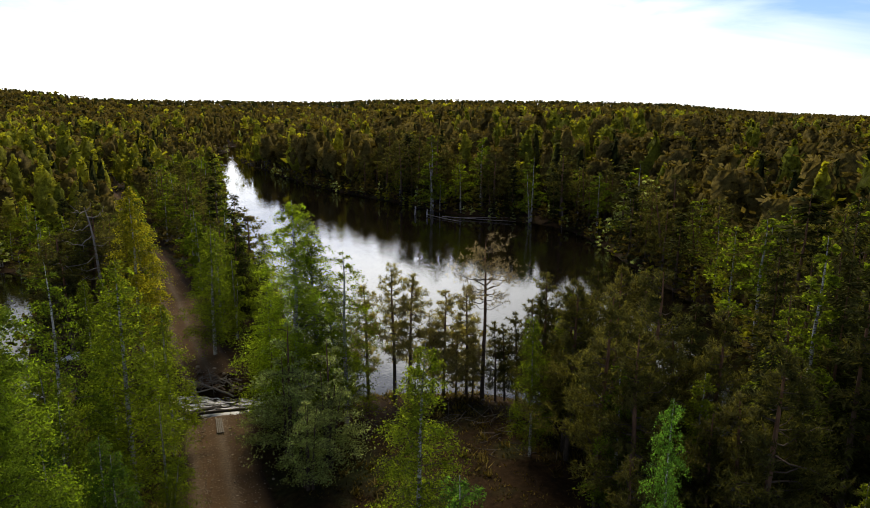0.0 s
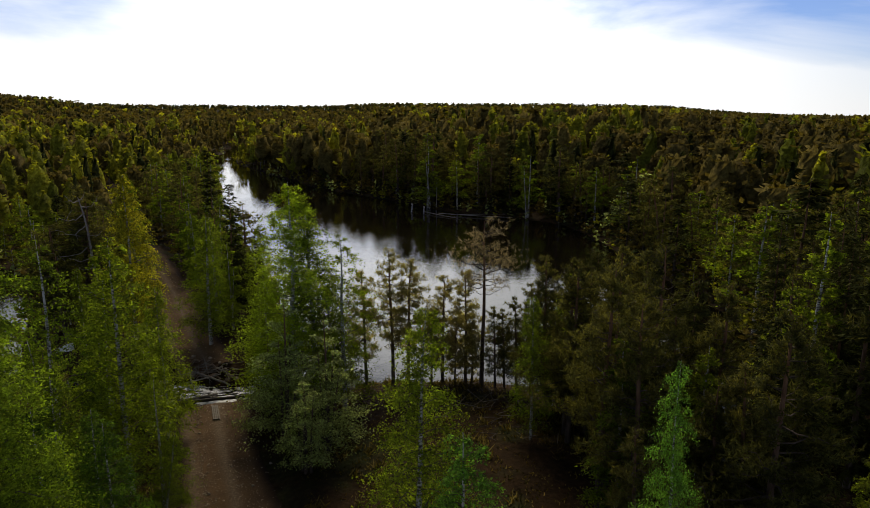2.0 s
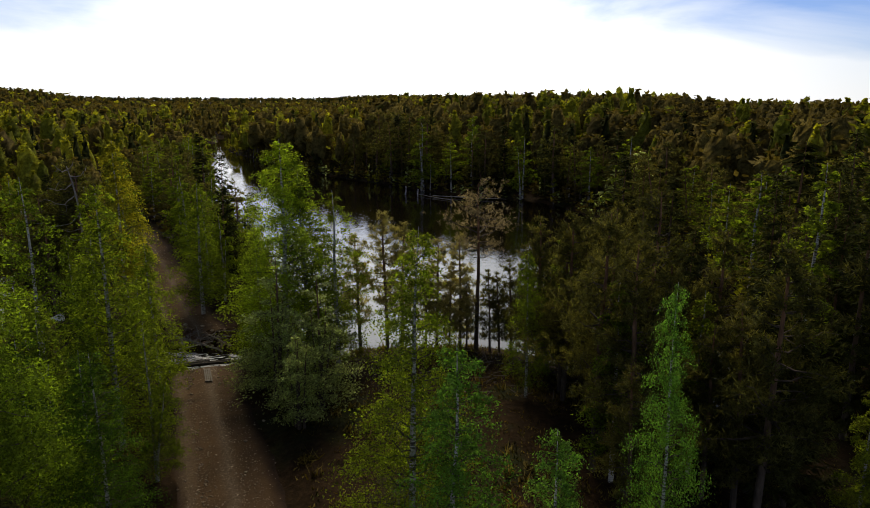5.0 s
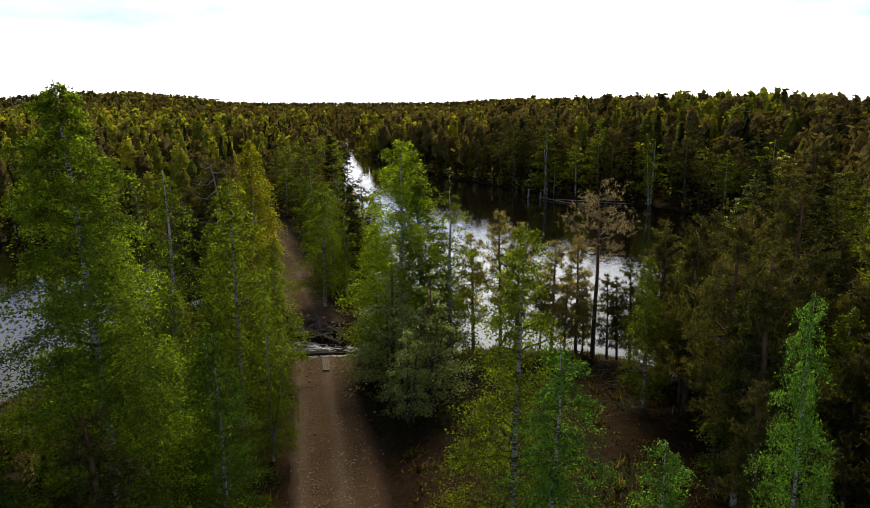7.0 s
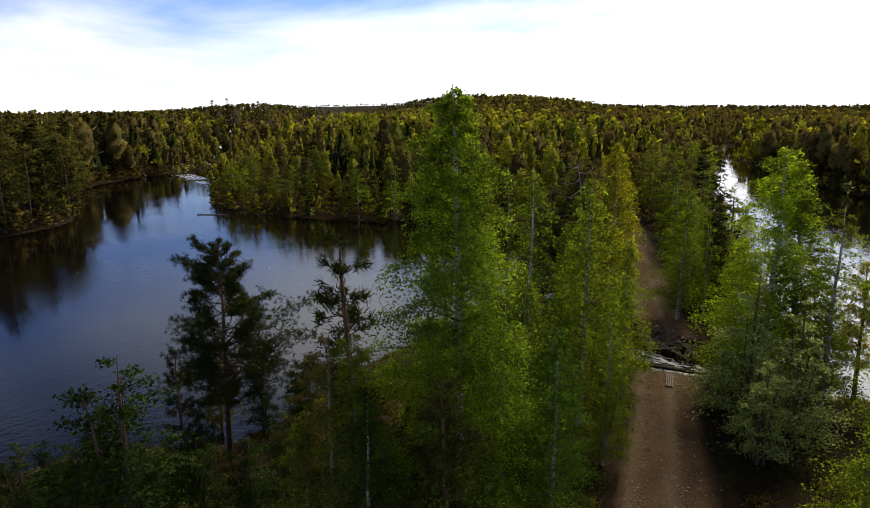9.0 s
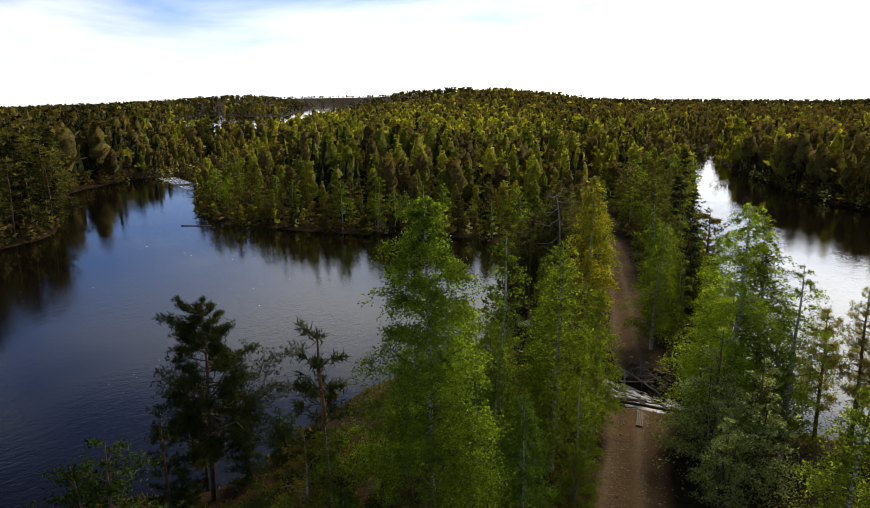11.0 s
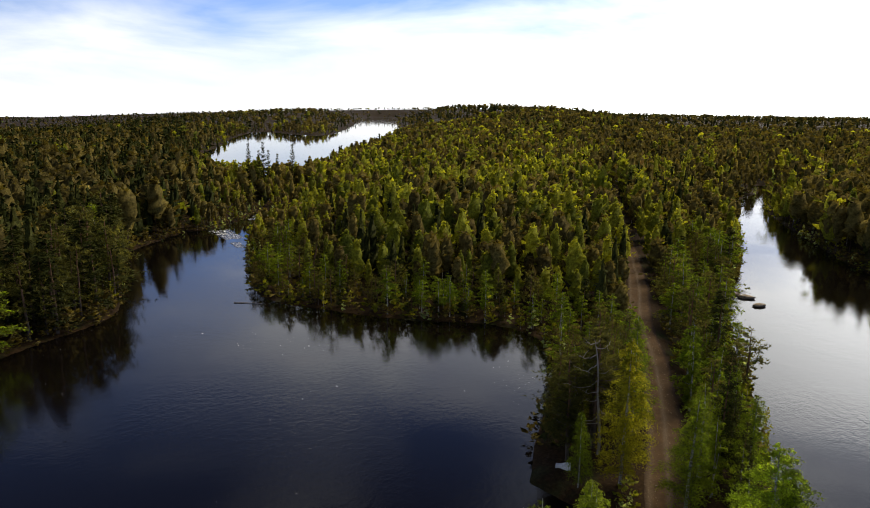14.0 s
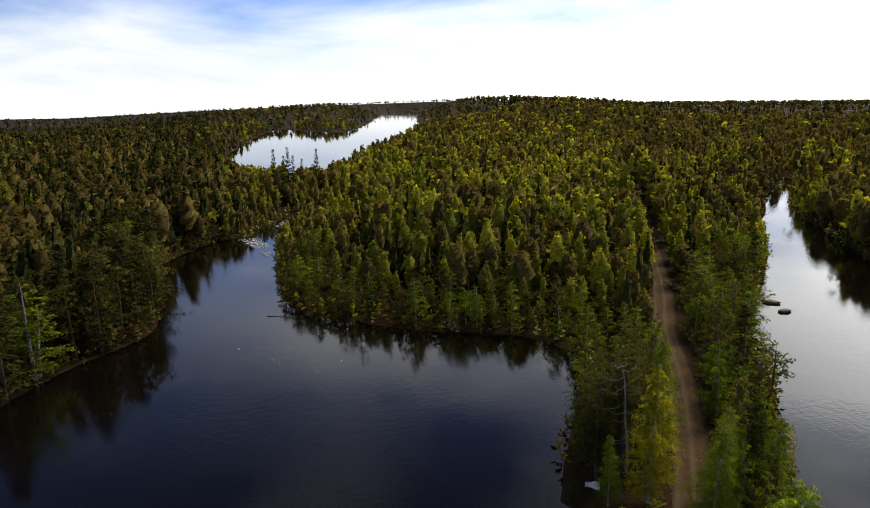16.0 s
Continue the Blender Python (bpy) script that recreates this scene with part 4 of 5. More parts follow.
near_x, near_y, near_sd, near_z = scatter(2.1, 15, 72, -48, 92)
hero_xy = np.array([(x, y) for _, x, y, _, _ in HEROES])
for x, y, sd, z in zip(near_x, near_y, near_sd, near_z):
    x, y, z = float(x), float(y), float(z)
    r = math.hypot(x, y)
    right_bank = x > 16 and y > 16
    right_wood = x > 6.8 and 20 < y < 40 and not right_bank
    strip = y > 43 and x < -8
    left_wood = x < -9.5 and 12 < y < 37 and sd > 1.5
    far_left = x < -60
    if np.min(np.hypot(hero_xy[:, 0] - x, hero_xy[:, 1] - y)) < 1.6:
        continue
    pick = rng.uniform()
    if math.hypot(x + 12.9, y - 12.6) < 2.6 or math.hypot(x + 14.6, y - 14.4) < 2.3:
        continue
    if (right_bank or far_left) and (r > 48 or rng.uniform() < 0.25):
        continue
    if right_bank or far_left:
        key, h = ("pine0", 11) if pick < 0.35 else ("spruce0", 12) if pick < 0.65 else ("birch3", 11)
    elif right_wood:
        key, h = ("spruce1", 8.5) if pick < 0.3 and x > 9.5 else ("pine_fine1", 9.0) if pick < 0.55 else ("pine_fine2", 8) if pick < 0.8 else ("birch_fine1", 8)
    elif strip:
        if -28 < x < -19 and y < 51 or sd < 1.2:
            continue
        if x < np.interp(y, ROAD_FAR[:, 1], ROAD_FAR[:, 0]):          # brownish pines between pond and track
            key, h = ("birch0", 8.5) if pick < 0.22 else ("birch1", 7) if pick < 0.3 else ("pine1", 8.5) if pick < 0.6 else ("pine0", 9.5)
        else:
            key, h = ("birch0", 8.5) if pick < 0.4 else ("birch1", 8) if pick < 0.65 else ("pine1", 8) if pick < 0.75 else ("spruce0", 9.5)
    elif left_wood:
        if x < -19.5 or x < -16 and y < 20 or pick < 0.3 and r < 27:
            continue
        key, h = ("birch_fine0", 6.5) if pick < 0.5 else ("birch_fine1", 7.5) if pick < 0.85 else ("pine_fine2", 7)
        if r > 27 and key.startswith("birch"):
            key = "birch1" if pick < 0.5 else "birch2"
    else:
        continue
    h *= rng.uniform(0.75, 1.15) * (0.72 if strip and sd < 4.5 else 1.0)
    base = {"birch_fine0": 8.0, "birch_fine1": 8.0, "pine_fine1": 8.5, "pine_fine2": 8.0, "pine0": 10.5, "pine1": 9.0, "spruce0": 11.0, "spruce1": 8.0, "birch0": 10.0, "birch1": 9.0, "birch2": 10.5, "birch3": 11.0}[key]
    label = BIRCH_L if key.startswith("birch") else SPRUCE_L if key.startswith("spruce") else PINE_L
    place_tree(key, x, y, h / base, float(rng.uniform(0, 360)), label, {"b": "birches", "s": "spruces", "p": "pines"}[key[0]], z)


SORTS = ("birch", "pine", "spruce", "willow", "aspen")


def stand(spots, kinds, heights, seed):
    """What grows at each spot: the sort, the height and the tone."""
    g = np.random.default_rng(seed)
    x, y, sd, z = spots
    n = len(x)
    r, bearing = np.hypot(x, y), np.degrees(np.arctan2(-x, y))
    patch = 0.5 + 0.5 * waves(x, y, 14.0)
    pick = np.clip(g.uniform(0, 1, n) * 0.75 + patch * 0.25, 0, 0.999)
    share = np.cumsum(kinds)
    kind = np.searchsorted(share / share[-1], pick)
    tall = max(heights) > 6
    if tall:          # more conifers on either hand and far off towards the sun, spruces round the pond's dark end; dark needles also stand in for edge falloff and shade
        inland = 0.5 * soft(-bearing, 6, 20) + 0.9 * soft(bearing, 60.5, 64) + 0.6 * soft(bearing, -7, -3) * soft(-bearing, -16, -12) * (r < 260) + 0.6 * soft(r, 230, 330) * soft(-bearing, -34, -26)
        kind[(kind == 0) & (g.uniform(0, 1, n) < inland)] = 1
        kind[(kind == 1) & (g.uniform(0, 1, n) < 0.45 * soft(bearing, 61, 64))] = 2
        kind[(kind == 1) & (g.uniform(0, 1, n) < 0.4 * soft(bearing, 26, 32) * soft(-bearing, -54, -48) * soft(sd, 8, 20) * (r < 340))] = 0
        kind[(kind == 4) & (g.uniform(0, 1, n) < 0.7 * soft(sd, 25, 60))] = 0
        kind[(kind == 4) & (bearing > 57)] = 1
    else:
        kind[(kind != 1) & (g.uniform(0, 1, n) < 0.85 * soft(bearing, 60, 63))] = 1
    least = 0.85 - 0.2 * soft(bearing, 14, 15.5) * (1 - soft(bearing, 60, 64)) - 0.17 * soft(bearing, 24, 30) * (1 - soft(bearing, 60, 64))
    shore_low = least + (1 - least) * soft(sd, 0, np.where(bearing > 15, 36, 22)) if tall else np.ones(n)
    h = np.clip(g.normal(1, 0.2, n), 0.5, 1.45) * np.array(heights)[kind] * shore_low
    h[kind == 2] = np.minimum(h[kind == 2], 1.12 * heights[2])
    if tall:
        h *= 1 + 0.25 * soft(bearing, 62, 66) * (sd < 30) * (r < 170) + 0.18 * soft(bearing, -3, 1) * soft(-bearing, -16.5, -14) * (sd < 35) * (r < 280)
        h *= 1 - 0.09 * soft(bearing, 49, 52) * soft(-bearing, -64, -60) * soft(r, 165, 190) * (r < 420)
    h = np.minimum(h, 13.6)
    # tone drops at both outer bearings: edge falloff put into the leaf colour
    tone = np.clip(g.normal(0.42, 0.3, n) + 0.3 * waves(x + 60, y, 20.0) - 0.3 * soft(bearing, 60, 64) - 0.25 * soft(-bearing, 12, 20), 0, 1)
    return kind, h, tone


def profile(kind, t, lo):
    """Half-width of a unit-high tree's crown at height t, where the crown begins at lo."""
    u = np.clip((t - lo) / (1 - lo), 0, 1)
    if kind == "spruce":
        return 0.15 * (1 - u) ** 0.85 + 0.008
    if kind == "pine":
        return 0.135 * np.sqrt(np.clip(1 - ((u - 0.48) / 0.56) ** 2, 0.02, 1)) * (1.12 - 0.3 * u)
    return 0.15 * np.clip(1 - u, 0, 1) ** 0.52 * np.clip(0.45 + u / 0.32, 0.45, 1.12)


def simple_tree(kind, n, seed, lo, bush=False):
    """A unit-high tree for the woods: n leafy sprays set in boughs round a shaded core. Crown verts, quads, normals, then the trunk's."""
    g = np.random.default_rng(seed)
    lo = {"spruce": 0.10, "pine": max(0.32, lo)}.get(kind, lo)
    boughs = max(4, n // 9)
    bt = lo + (1 - lo) * (np.arange(boughs) + g.uniform(0, 1, boughs)) / boughs
    ba = np.arange(boughs) * 2.4 + g.normal(0, 0.5, boughs)
    br = profile(kind, bt, lo) * g.lognormal(0, 0.22, boughs)
    k = np.arange(n) % boughs
    u = g.uniform(0.25, 1.05, n)
    a = ba[k] + g.normal(0, 0.42, n)
    q = br[k] * u
    rise = {"spruce": -0.35, "pine": 0.15}.get(kind, 0.25)
    t = bt[k] + rise * q + g.normal(0, 0.018 + 0.05 / boughs ** 0.5, n)
    m = max(1, n // 12)
    t[:m], q[:m] = g.uniform(0.95, 1.0, m), g.uniform(0, 0.012, m)
    c = np.stack([np.cos(a) * q, np.sin(a) * q, np.clip(t, lo - 0.05, 1.0)], 1)
    size = (0.46 if bush else 0.35) / n ** 0.5
    way = np.stack([np.cos(a), np.sin(a), 0 * a], 1) * 0.6 + [0, 0, {"spruce": -0.4, "pine": 0.7}.get(kind, 0.9)] + g.normal(0, 0.3, (n, 3))
    way[:m] = [0, 0, 1]
    way /= np.linalg.norm(way, axis=1)[:, None]
    side = np.cross(way, np.stack([np.cos(a), np.sin(a), 0 * a], 1) + g.normal(0, 0.4, (n, 3)))
    side /= np.linalg.norm(side, axis=1)[:, None] + 1e-9
    s = (size * g.uniform(0.6, 1.35, n) * (1.15 - 0.35 * (t - lo) / (1 - lo)))[:, None]
    flat = {"spruce": 0.4, "pine": 0.5}.get(kind, 0.55)
    v = np.stack([c - way * s * 0.7, c + side * s * flat - way * s * 0.1, c + way * s * 0.95, c - side * s * flat + way * s * 0.1], 1).reshape(-1, 3)
    f, nv = crown_normals(v, np.arange(4 * n).reshape(n, 4), 0.13, 0.85, seed)
    if not bush:          # the shaded inner crown, lobed like the boughs
        rings, sides = (9, 9) if n > 90 else (6, 6) if n > 30 else (3, 4)
        tt, aa = np.meshgrid(lo + (0.95 - lo) * np.linspace(0, 1, rings), np.linspace(0, 2 * np.pi, sides, endpoint=False), indexing="ij")
        aa = aa + 0.35 * np.arange(rings)[:, None]
        lobes = 1 + 0.3 * np.sin(3 * aa + seed + 5 * tt) * np.sin(13 * tt + seed) + 0.16 * np.sin(5 * aa - 17 * tt + seed)
        rr = profile(kind, tt, lo) * lobes * (0.5 if kind == "spruce" else 0.6) * g.uniform(0.7, 1.22, tt.shape)
        rr[0] *= 0.5
        cv = np.stack([np.cos(aa) * rr, np.sin(aa) * rr, tt + g.normal(0, 0.3 / rings ** 1.6, tt.shape)], -1).reshape(-1, 3)
        i, j = np.meshgrid(np.arange(rings - 1), np.arange(sides), indexing="ij")
        p0, p1 = (i * sides + j).ravel(), (i * sides + (j + 1) % sides).ravel()
        cn = np.stack([cv[:, 0] / 0.13, cv[:, 1] / 0.13, 0.2 + 0.6 * cv[:, 2] ** 3], 1) + g.normal(0, 0.25, cv.shape)
        cn /= np.linalg.norm(cn, axis=1)[:, None]
        f = np.concatenate([f, np.stack([p0, p1, p1 + sides, p0 + sides], 1) + len(v)])
        v, nv = np.vstack([v, cv]), np.vstack([nv, cn])
    b = np.array([0, 1.57, 3.14, 4.71])
    w = 0.0065
    tv = np.concatenate([np.stack([np.cos(b) * w, np.sin(b) * w, 0 * b - 0.03], 1), np.stack([np.cos(b) * w * 0.4, np.sin(b) * w * 0.4, 0 * b + 0.85], 1)])
    tf = np.array([[0, 1, 5, 4], [1, 2, 6, 5], [2, 3, 7, 6], [3, 0, 4, 7]])
    return v, f, nv, tv, tf


def woods(name, spots, detail, kinds, heights, widen, label, trunks=True, seed=1, bare=0.14):
    """One mesh of many simple trees, of kind stuff."""
    g = np.random.default_rng(seed)
    x, y, sd, z = spots
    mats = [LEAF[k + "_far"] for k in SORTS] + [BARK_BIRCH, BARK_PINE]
    n = len(x)
    kind, h, tone = stand(spots, kinds, heights, seed)
    vs, ns, groups, tones, base = [], [], [], [], 0
    for k, sort in enumerate(SORTS):
        for var in range(6):
            sel = np.where((kind == k) & (np.arange(n) % 6 == var))[0]
            if not len(sel):
                continue
            v, f, nv, tv, tf = simple_tree(sort, detail, 100 * k + var, bare, max(heights) < 6)
            sets = [(v, f, k, nv)]
            if trunks:
                sets.append((tv, tf, 5 if k in (0, 4) and var < 4 else 6, np.stack([tv[:, 0] * 100, tv[:, 1] * 100, 0 * tv[:, 0] + 0.1], 1)))
            a = g.uniform(0, 2 * np.pi, len(sel))
            for vv, ff, slot, nn in sets:
                wide = widen * g.uniform(0.75, 1.3, len(sel)) if slot < 5 else np.ones(len(sel))
                X = (np.cos(a)[:, None] * vv[None, :, 0] - np.sin(a)[:, None] * vv[None, :, 1]) * (h[sel] * wide)[:, None] + x[sel][:, None]
                Y = (np.sin(a)[:, None] * vv[None, :, 0] + np.cos(a)[:, None] * vv[None, :, 1]) * (h[sel] * wide)[:, None] + y[sel][:, None]
                Z = vv[None, :, 2] * h[sel][:, None] + z[sel][:, None]
                vs.append(np.stack([X, Y, Z], -1).reshape(-1, 3))
                NX = np.cos(a)[:, None] * nn[None, :, 0] - np.sin(a)[:, None] * nn[None, :, 1]
                NY = np.sin(a)[:, None] * nn[None, :, 0] + np.cos(a)[:, None] * nn[None, :, 1]
                ns.append(np.stack([NX, NY, np.broadcast_to(nn[None, :, 2], NX.shape)], -1).reshape(-1, 3))
                F = (ff[None] + (np.arange(len(sel)) * len(vv))[:, None, None]).reshape(-1, ff.shape[1]) + base
                groups.append((F, slot))
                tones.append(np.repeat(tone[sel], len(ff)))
                base += vs[-1].shape[0]
    ob = new(name, build_mesh(name, np.concatenate(vs), groups, mats, np.concatenate(tones), normals=np.concatenate(ns)))
    return tagged(ob, label, "forest", kind="stuff")


# single trees along the shores, with bare lower stems
SHORE_KINDS = {"birch": [], "pine": [], "spruce": [], "willow": [], "aspen": []}
for i in range(5):
    bare_birch = grow_birch(130 + i, 10.0, 2.0 + 0.15 * (i % 3), 26, 1900, 0.19, 0.34 - 0.05 * i, 1 + (i == 4), 0.35)
    bare_birch[0].limbs = None
    tree_kind(f"shore_birch{i}", "birch_tree", bare_birch, BARK_BIRCH, LEAF["birch"])
    SHORE_KINDS["birch"].append((f"shore_birch{i}", 10.0))
for i in range(4):
    bare_pine = grow_pine(140 + i, 10.0, 1.8 + 0.12 * i, 0.38 - 0.06 * i, 13, 4.4, 0.36, 0.05, 1.3)
    bare_pine[0].limbs = None
    tree_kind(f"shore_pine{i}", "pine_tree", bare_pine, BARK_PINE, LEAF["pine"])
    SHORE_KINDS["pine"].append((f"shore_pine{i}", 10.0))
for i in range(2):
    tree_kind(f"shore_spruce{i}", "spruce_tree", grow_spruce(150 + i, 10.0, 1.5, 20, 0.46, 0.08, 0.08, 10), BARK_PINE, LEAF["spruce"])
    SHORE_KINDS["spruce"].append((f"shore_spruce{i}", 10.0))
shore_willow = grow_birch(155, 5.0, 1.5, 24, 900, 0.17, 0.15, 2, 0.12)
shore_willow[0].limbs = None
tree_kind("shore_willow", "willow_shrub", shore_willow, BARK_PINE, LEAF["willow"])
SHORE_KINDS["willow"].append(("shore_willow", 5.0))
shore_aspen = grow_birch(157, 9.0, 1.6, 24, 1300, 0.18, 0.28, 1, 0.15)
shore_aspen[0].limbs = None
tree_kind("shore_aspen", "aspen_tree", shore_aspen, PALE_WOOD, LEAF["aspen"])
SHORE_KINDS["aspen"].append(("shore_aspen", 9.0))
SHORE_LABELS = {"birch": ("shore birch with white stem bare below and thin green crown", "birches"), "pine": ("Scots pine with bare lower stem and brownish-green crown", "pines"),
                "spruce": (SPRUCE_L, "spruces"), "willow": ("grey-green willow bush leaning over the water", "willow shrubs"),
                "aspen": ("aspen with pale stem and bronze young leaves", "aspens")}


def shore_trees(spots, kinds, heights, seed):
    g = np.random.default_rng(seed)
    kind, h, tone = stand(spots, kinds, heights, seed)
    for k, x, y, z, hh in zip(kind, spots[0], spots[1], spots[3], h):
        sort = SORTS[k]
        key, base = SHORE_KINDS[sort][g.integers(len(SHORE_KINDS[sort]))]
        label, group = SHORE_LABELS[sort]
        place_tree(key, float(x), float(y), float(hh) / base, float(g.uniform(0, 360)), label, group, float(z), float(g.uniform(1.15, 1.6)))


MIXED = (0.44, 0.36, 0.10, 0.06, 0.04)
TALL = (10.5, 10.3, 11.3, 7.0, 9.5)
far_near = scatter(2.5, 48, 72, -48, 84)
keep = (far_near[0] > 16) | (far_near[0] < -60)
shore = [np.concatenate([a[keep], b]) for a, b in zip(far_near, scatter(3.1, 72, 150, -48, 84))]
front = (shore[2] < 10) & (shore[0] < 0) | (shore[2] < 7) & (shore[0] >= 0)
shore_trees([a[front] for a in shore], MIXED, TALL, 21)
woods("inner_woods", [a[~front] for a in shore], 96, MIXED, TALL, 1.62, "mixed birch, pine and spruce wood behind the shore", seed=28, bare=0.24)
under = scatter(2.1, 55, 170, -44, 84, 0.3)
keep = (under[2] < 16) & ((under[0] > 18) | (under[0] < -29) | (under[1] > 62))
woods("understory", [a[keep] for a in under], 26, (0.14, 0.46, 0.3, 0.1, 0.0), (2.8, 2.4, 2.8, 2.0, 2.0), 2.0, "dark young pines, spruces and scrub under the shore trees", False, seed=35)
fringe = scatter(2.6, 30, 300, -40, 84, -0.4)
keep = (fringe[2] < 4.5) & ((fringe[0] > 18) | (fringe[0] < -29) | (fringe[1] > 60))
close = np.hypot(fringe[0], fringe[1]) < 72
woods("shore_bushes", [a[keep & close] for a in fringe], 220, (0.24, 0.4, 0.16, 0.18, 0.02), (3.3, 2.8, 2.6, 2.8, 2.5), 1.6, "low willow and pine scrub on the bank", seed=37)
woods("shore_bushes", [a[keep & ~close] for a in fringe], 55, (0.30, 0.36, 0.14, 0.18, 0.02), (3.3, 2.8, 2.6, 2.8, 2.5), 1.6, "low willow and birch scrub overhanging the bank", seed=27)
rim = scatter(1.25, 45, 200, -40, 84, -0.6)
keep = (rim[2] < 1.3) & ((rim[0] > 18) | (rim[0] < -29) | (rim[1] > 60))
woods("rim_scrub", [a[keep] for a in rim], 16, (0.25, 0.4, 0.1, 0.25, 0.0), (1.9, 1.5, 1.5, 1.7, 1.0), 2.2, "low scrub and sedge at the waterline", False, seed=29)
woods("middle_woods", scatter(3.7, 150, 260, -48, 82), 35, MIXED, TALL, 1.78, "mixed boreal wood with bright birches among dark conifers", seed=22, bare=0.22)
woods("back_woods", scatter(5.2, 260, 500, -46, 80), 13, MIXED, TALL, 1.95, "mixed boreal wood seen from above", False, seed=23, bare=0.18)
# spruce and pine share grows with distance, its darkness standing in for haze
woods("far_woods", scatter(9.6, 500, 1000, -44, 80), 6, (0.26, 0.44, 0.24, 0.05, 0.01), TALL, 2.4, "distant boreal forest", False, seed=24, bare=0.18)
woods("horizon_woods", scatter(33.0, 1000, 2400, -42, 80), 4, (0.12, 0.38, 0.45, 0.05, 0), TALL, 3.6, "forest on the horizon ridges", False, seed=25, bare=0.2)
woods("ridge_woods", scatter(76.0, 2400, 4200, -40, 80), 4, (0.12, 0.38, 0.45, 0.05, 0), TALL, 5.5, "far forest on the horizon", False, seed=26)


# ---- undergrowth ----
def undergrowth(name, step, r0, r1, blades_each, tall, mat, label, seed, keep_out):
    """Low heather, grass and bilberry tufts over the near land."""
    g = np.random.default_rng(seed)
    x, y, sd, z = scatter(step, r0, r1, -50, 95, 0.1)
    k = (waves(x, y, 1.7) + g.normal(0, 0.4, len(x)) > keep_out)
    x, y, z = x[k], y[k], z[k]
    n = len(x)
    c = np.repeat(np.stack([x, y, z - 0.03], 1), blades_each, 0) + g.normal(0, 0.16, (n * blades_each, 3)) * [1, 1, 0]
    way = g.normal(size=c.shape) * [0.7, 0.7, 0.3] + [0, 0, 0.9]
    way /= np.linalg.norm(way, axis=1)[:, None]
    v, f = blades(c, way, tall, 0.04, g)
    tone = np.repeat(g.uniform(0, 1, n), blades_each)
    up = np.tile([[0.0, 0.0, 1.0]], (len(v), 1)) + np.repeat(way, 3, 0) * 0.3
    ob = new(name, build_mesh(name, v, [(f, 0)], [mat], tone, normals=up / np.linalg.norm(up, axis=1)[:, None]))
    return tagged(ob, label, "undergrowth", kind="stuff")


undergrowth("heather", 0.55, 8, 46, 9, 0.17, LEAF["pine_far"], "low brown heather and dwarf shrubs", 61, -0.2)
undergrowth("bilberry", 0.6, 8, 46, 9, 0.16, LEAF["spruce_far"], "low dark green bilberry and grass", 62, 0.25)
undergrowth("dwarf_birch", 0.8, 14, 42, 22, 0.42, LEAF["pine_far"], "knee-high brown dwarf birch and crowberry on the clearing", 64, 0.35)
bank = scatter(0.9, 8, 48, -50, 95, -0.2)
keep = (bank[2] < 2.2) & (np.hypot(bank[0] - 1.5, bank[1] - 40.5) > 6.5) & (np.hypot(bank[0], bank[1]) > 36) & ((bank[0] > -20) | (bank[1] > 45))
woods("bank_bushes", [a[keep] for a in bank], 140, (0.35, 0.1, 0.1, 0.45, 0.0), (2.6, 1.6, 1.6, 2.0, 1.0), 2.0, "low birch and willow scrub along the near bank", False, seed=63)


# ---- the washout ----
def log_mesh(name, length, r0, r1, seed, mat, knots=3, bend=0.03):
    """A fallen stem along x, tapered and slightly bent, with branch stubs and capped ends."""
    g = np.random.default_rng(seed)
    k = np.linspace(0, 1, 8)
    p = np.stack([k * length, bend * length * np.sin(k * 3.1) * g.uniform(-1, 1) + g.normal(0, 0.012 * length ** 0.5, 8), g.normal(0, 0.01, 8)], 1)
    r = r0 + (r1 - r0) * k
    s = Soup()
    s.add(*tube(np.vstack([p[0] - [0.01, 0, 0], p, p[-1] + [0.01, 0, 0]]), np.concatenate([[0.001], r, [0.001]]), 8))
    for _ in range(knots):
        t = g.uniform(0.2, 0.9)
        a = g.uniform(0, 2 * np.pi)
        b = along(k, p, np.array(t))
        e = b + np.array([0.15, math.cos(a) * 0.35, math.sin(a) * 0.35]) * g.uniform(0.6, 1.5)
        s.add(*tube(np.array([b, e]), [r1 * 0.4, r1 * 0.15], 4))
    return s.mesh(name, mat, True)


def lay_log(a, b, r0, r1, seed, mat, label, knots=3, kind="log", group=""):
    a, b = Vector(a), Vector(b)
    ob = new(kind, log_mesh(kind, (b - a).length, r0, r1, seed, mat, knots))
    ob.matrix_basis = Matrix.Translation(a) @ (b - a).to_track_quat("X", "Z").to_matrix().to_4x4()
    return tagged(ob, label, "log", group)


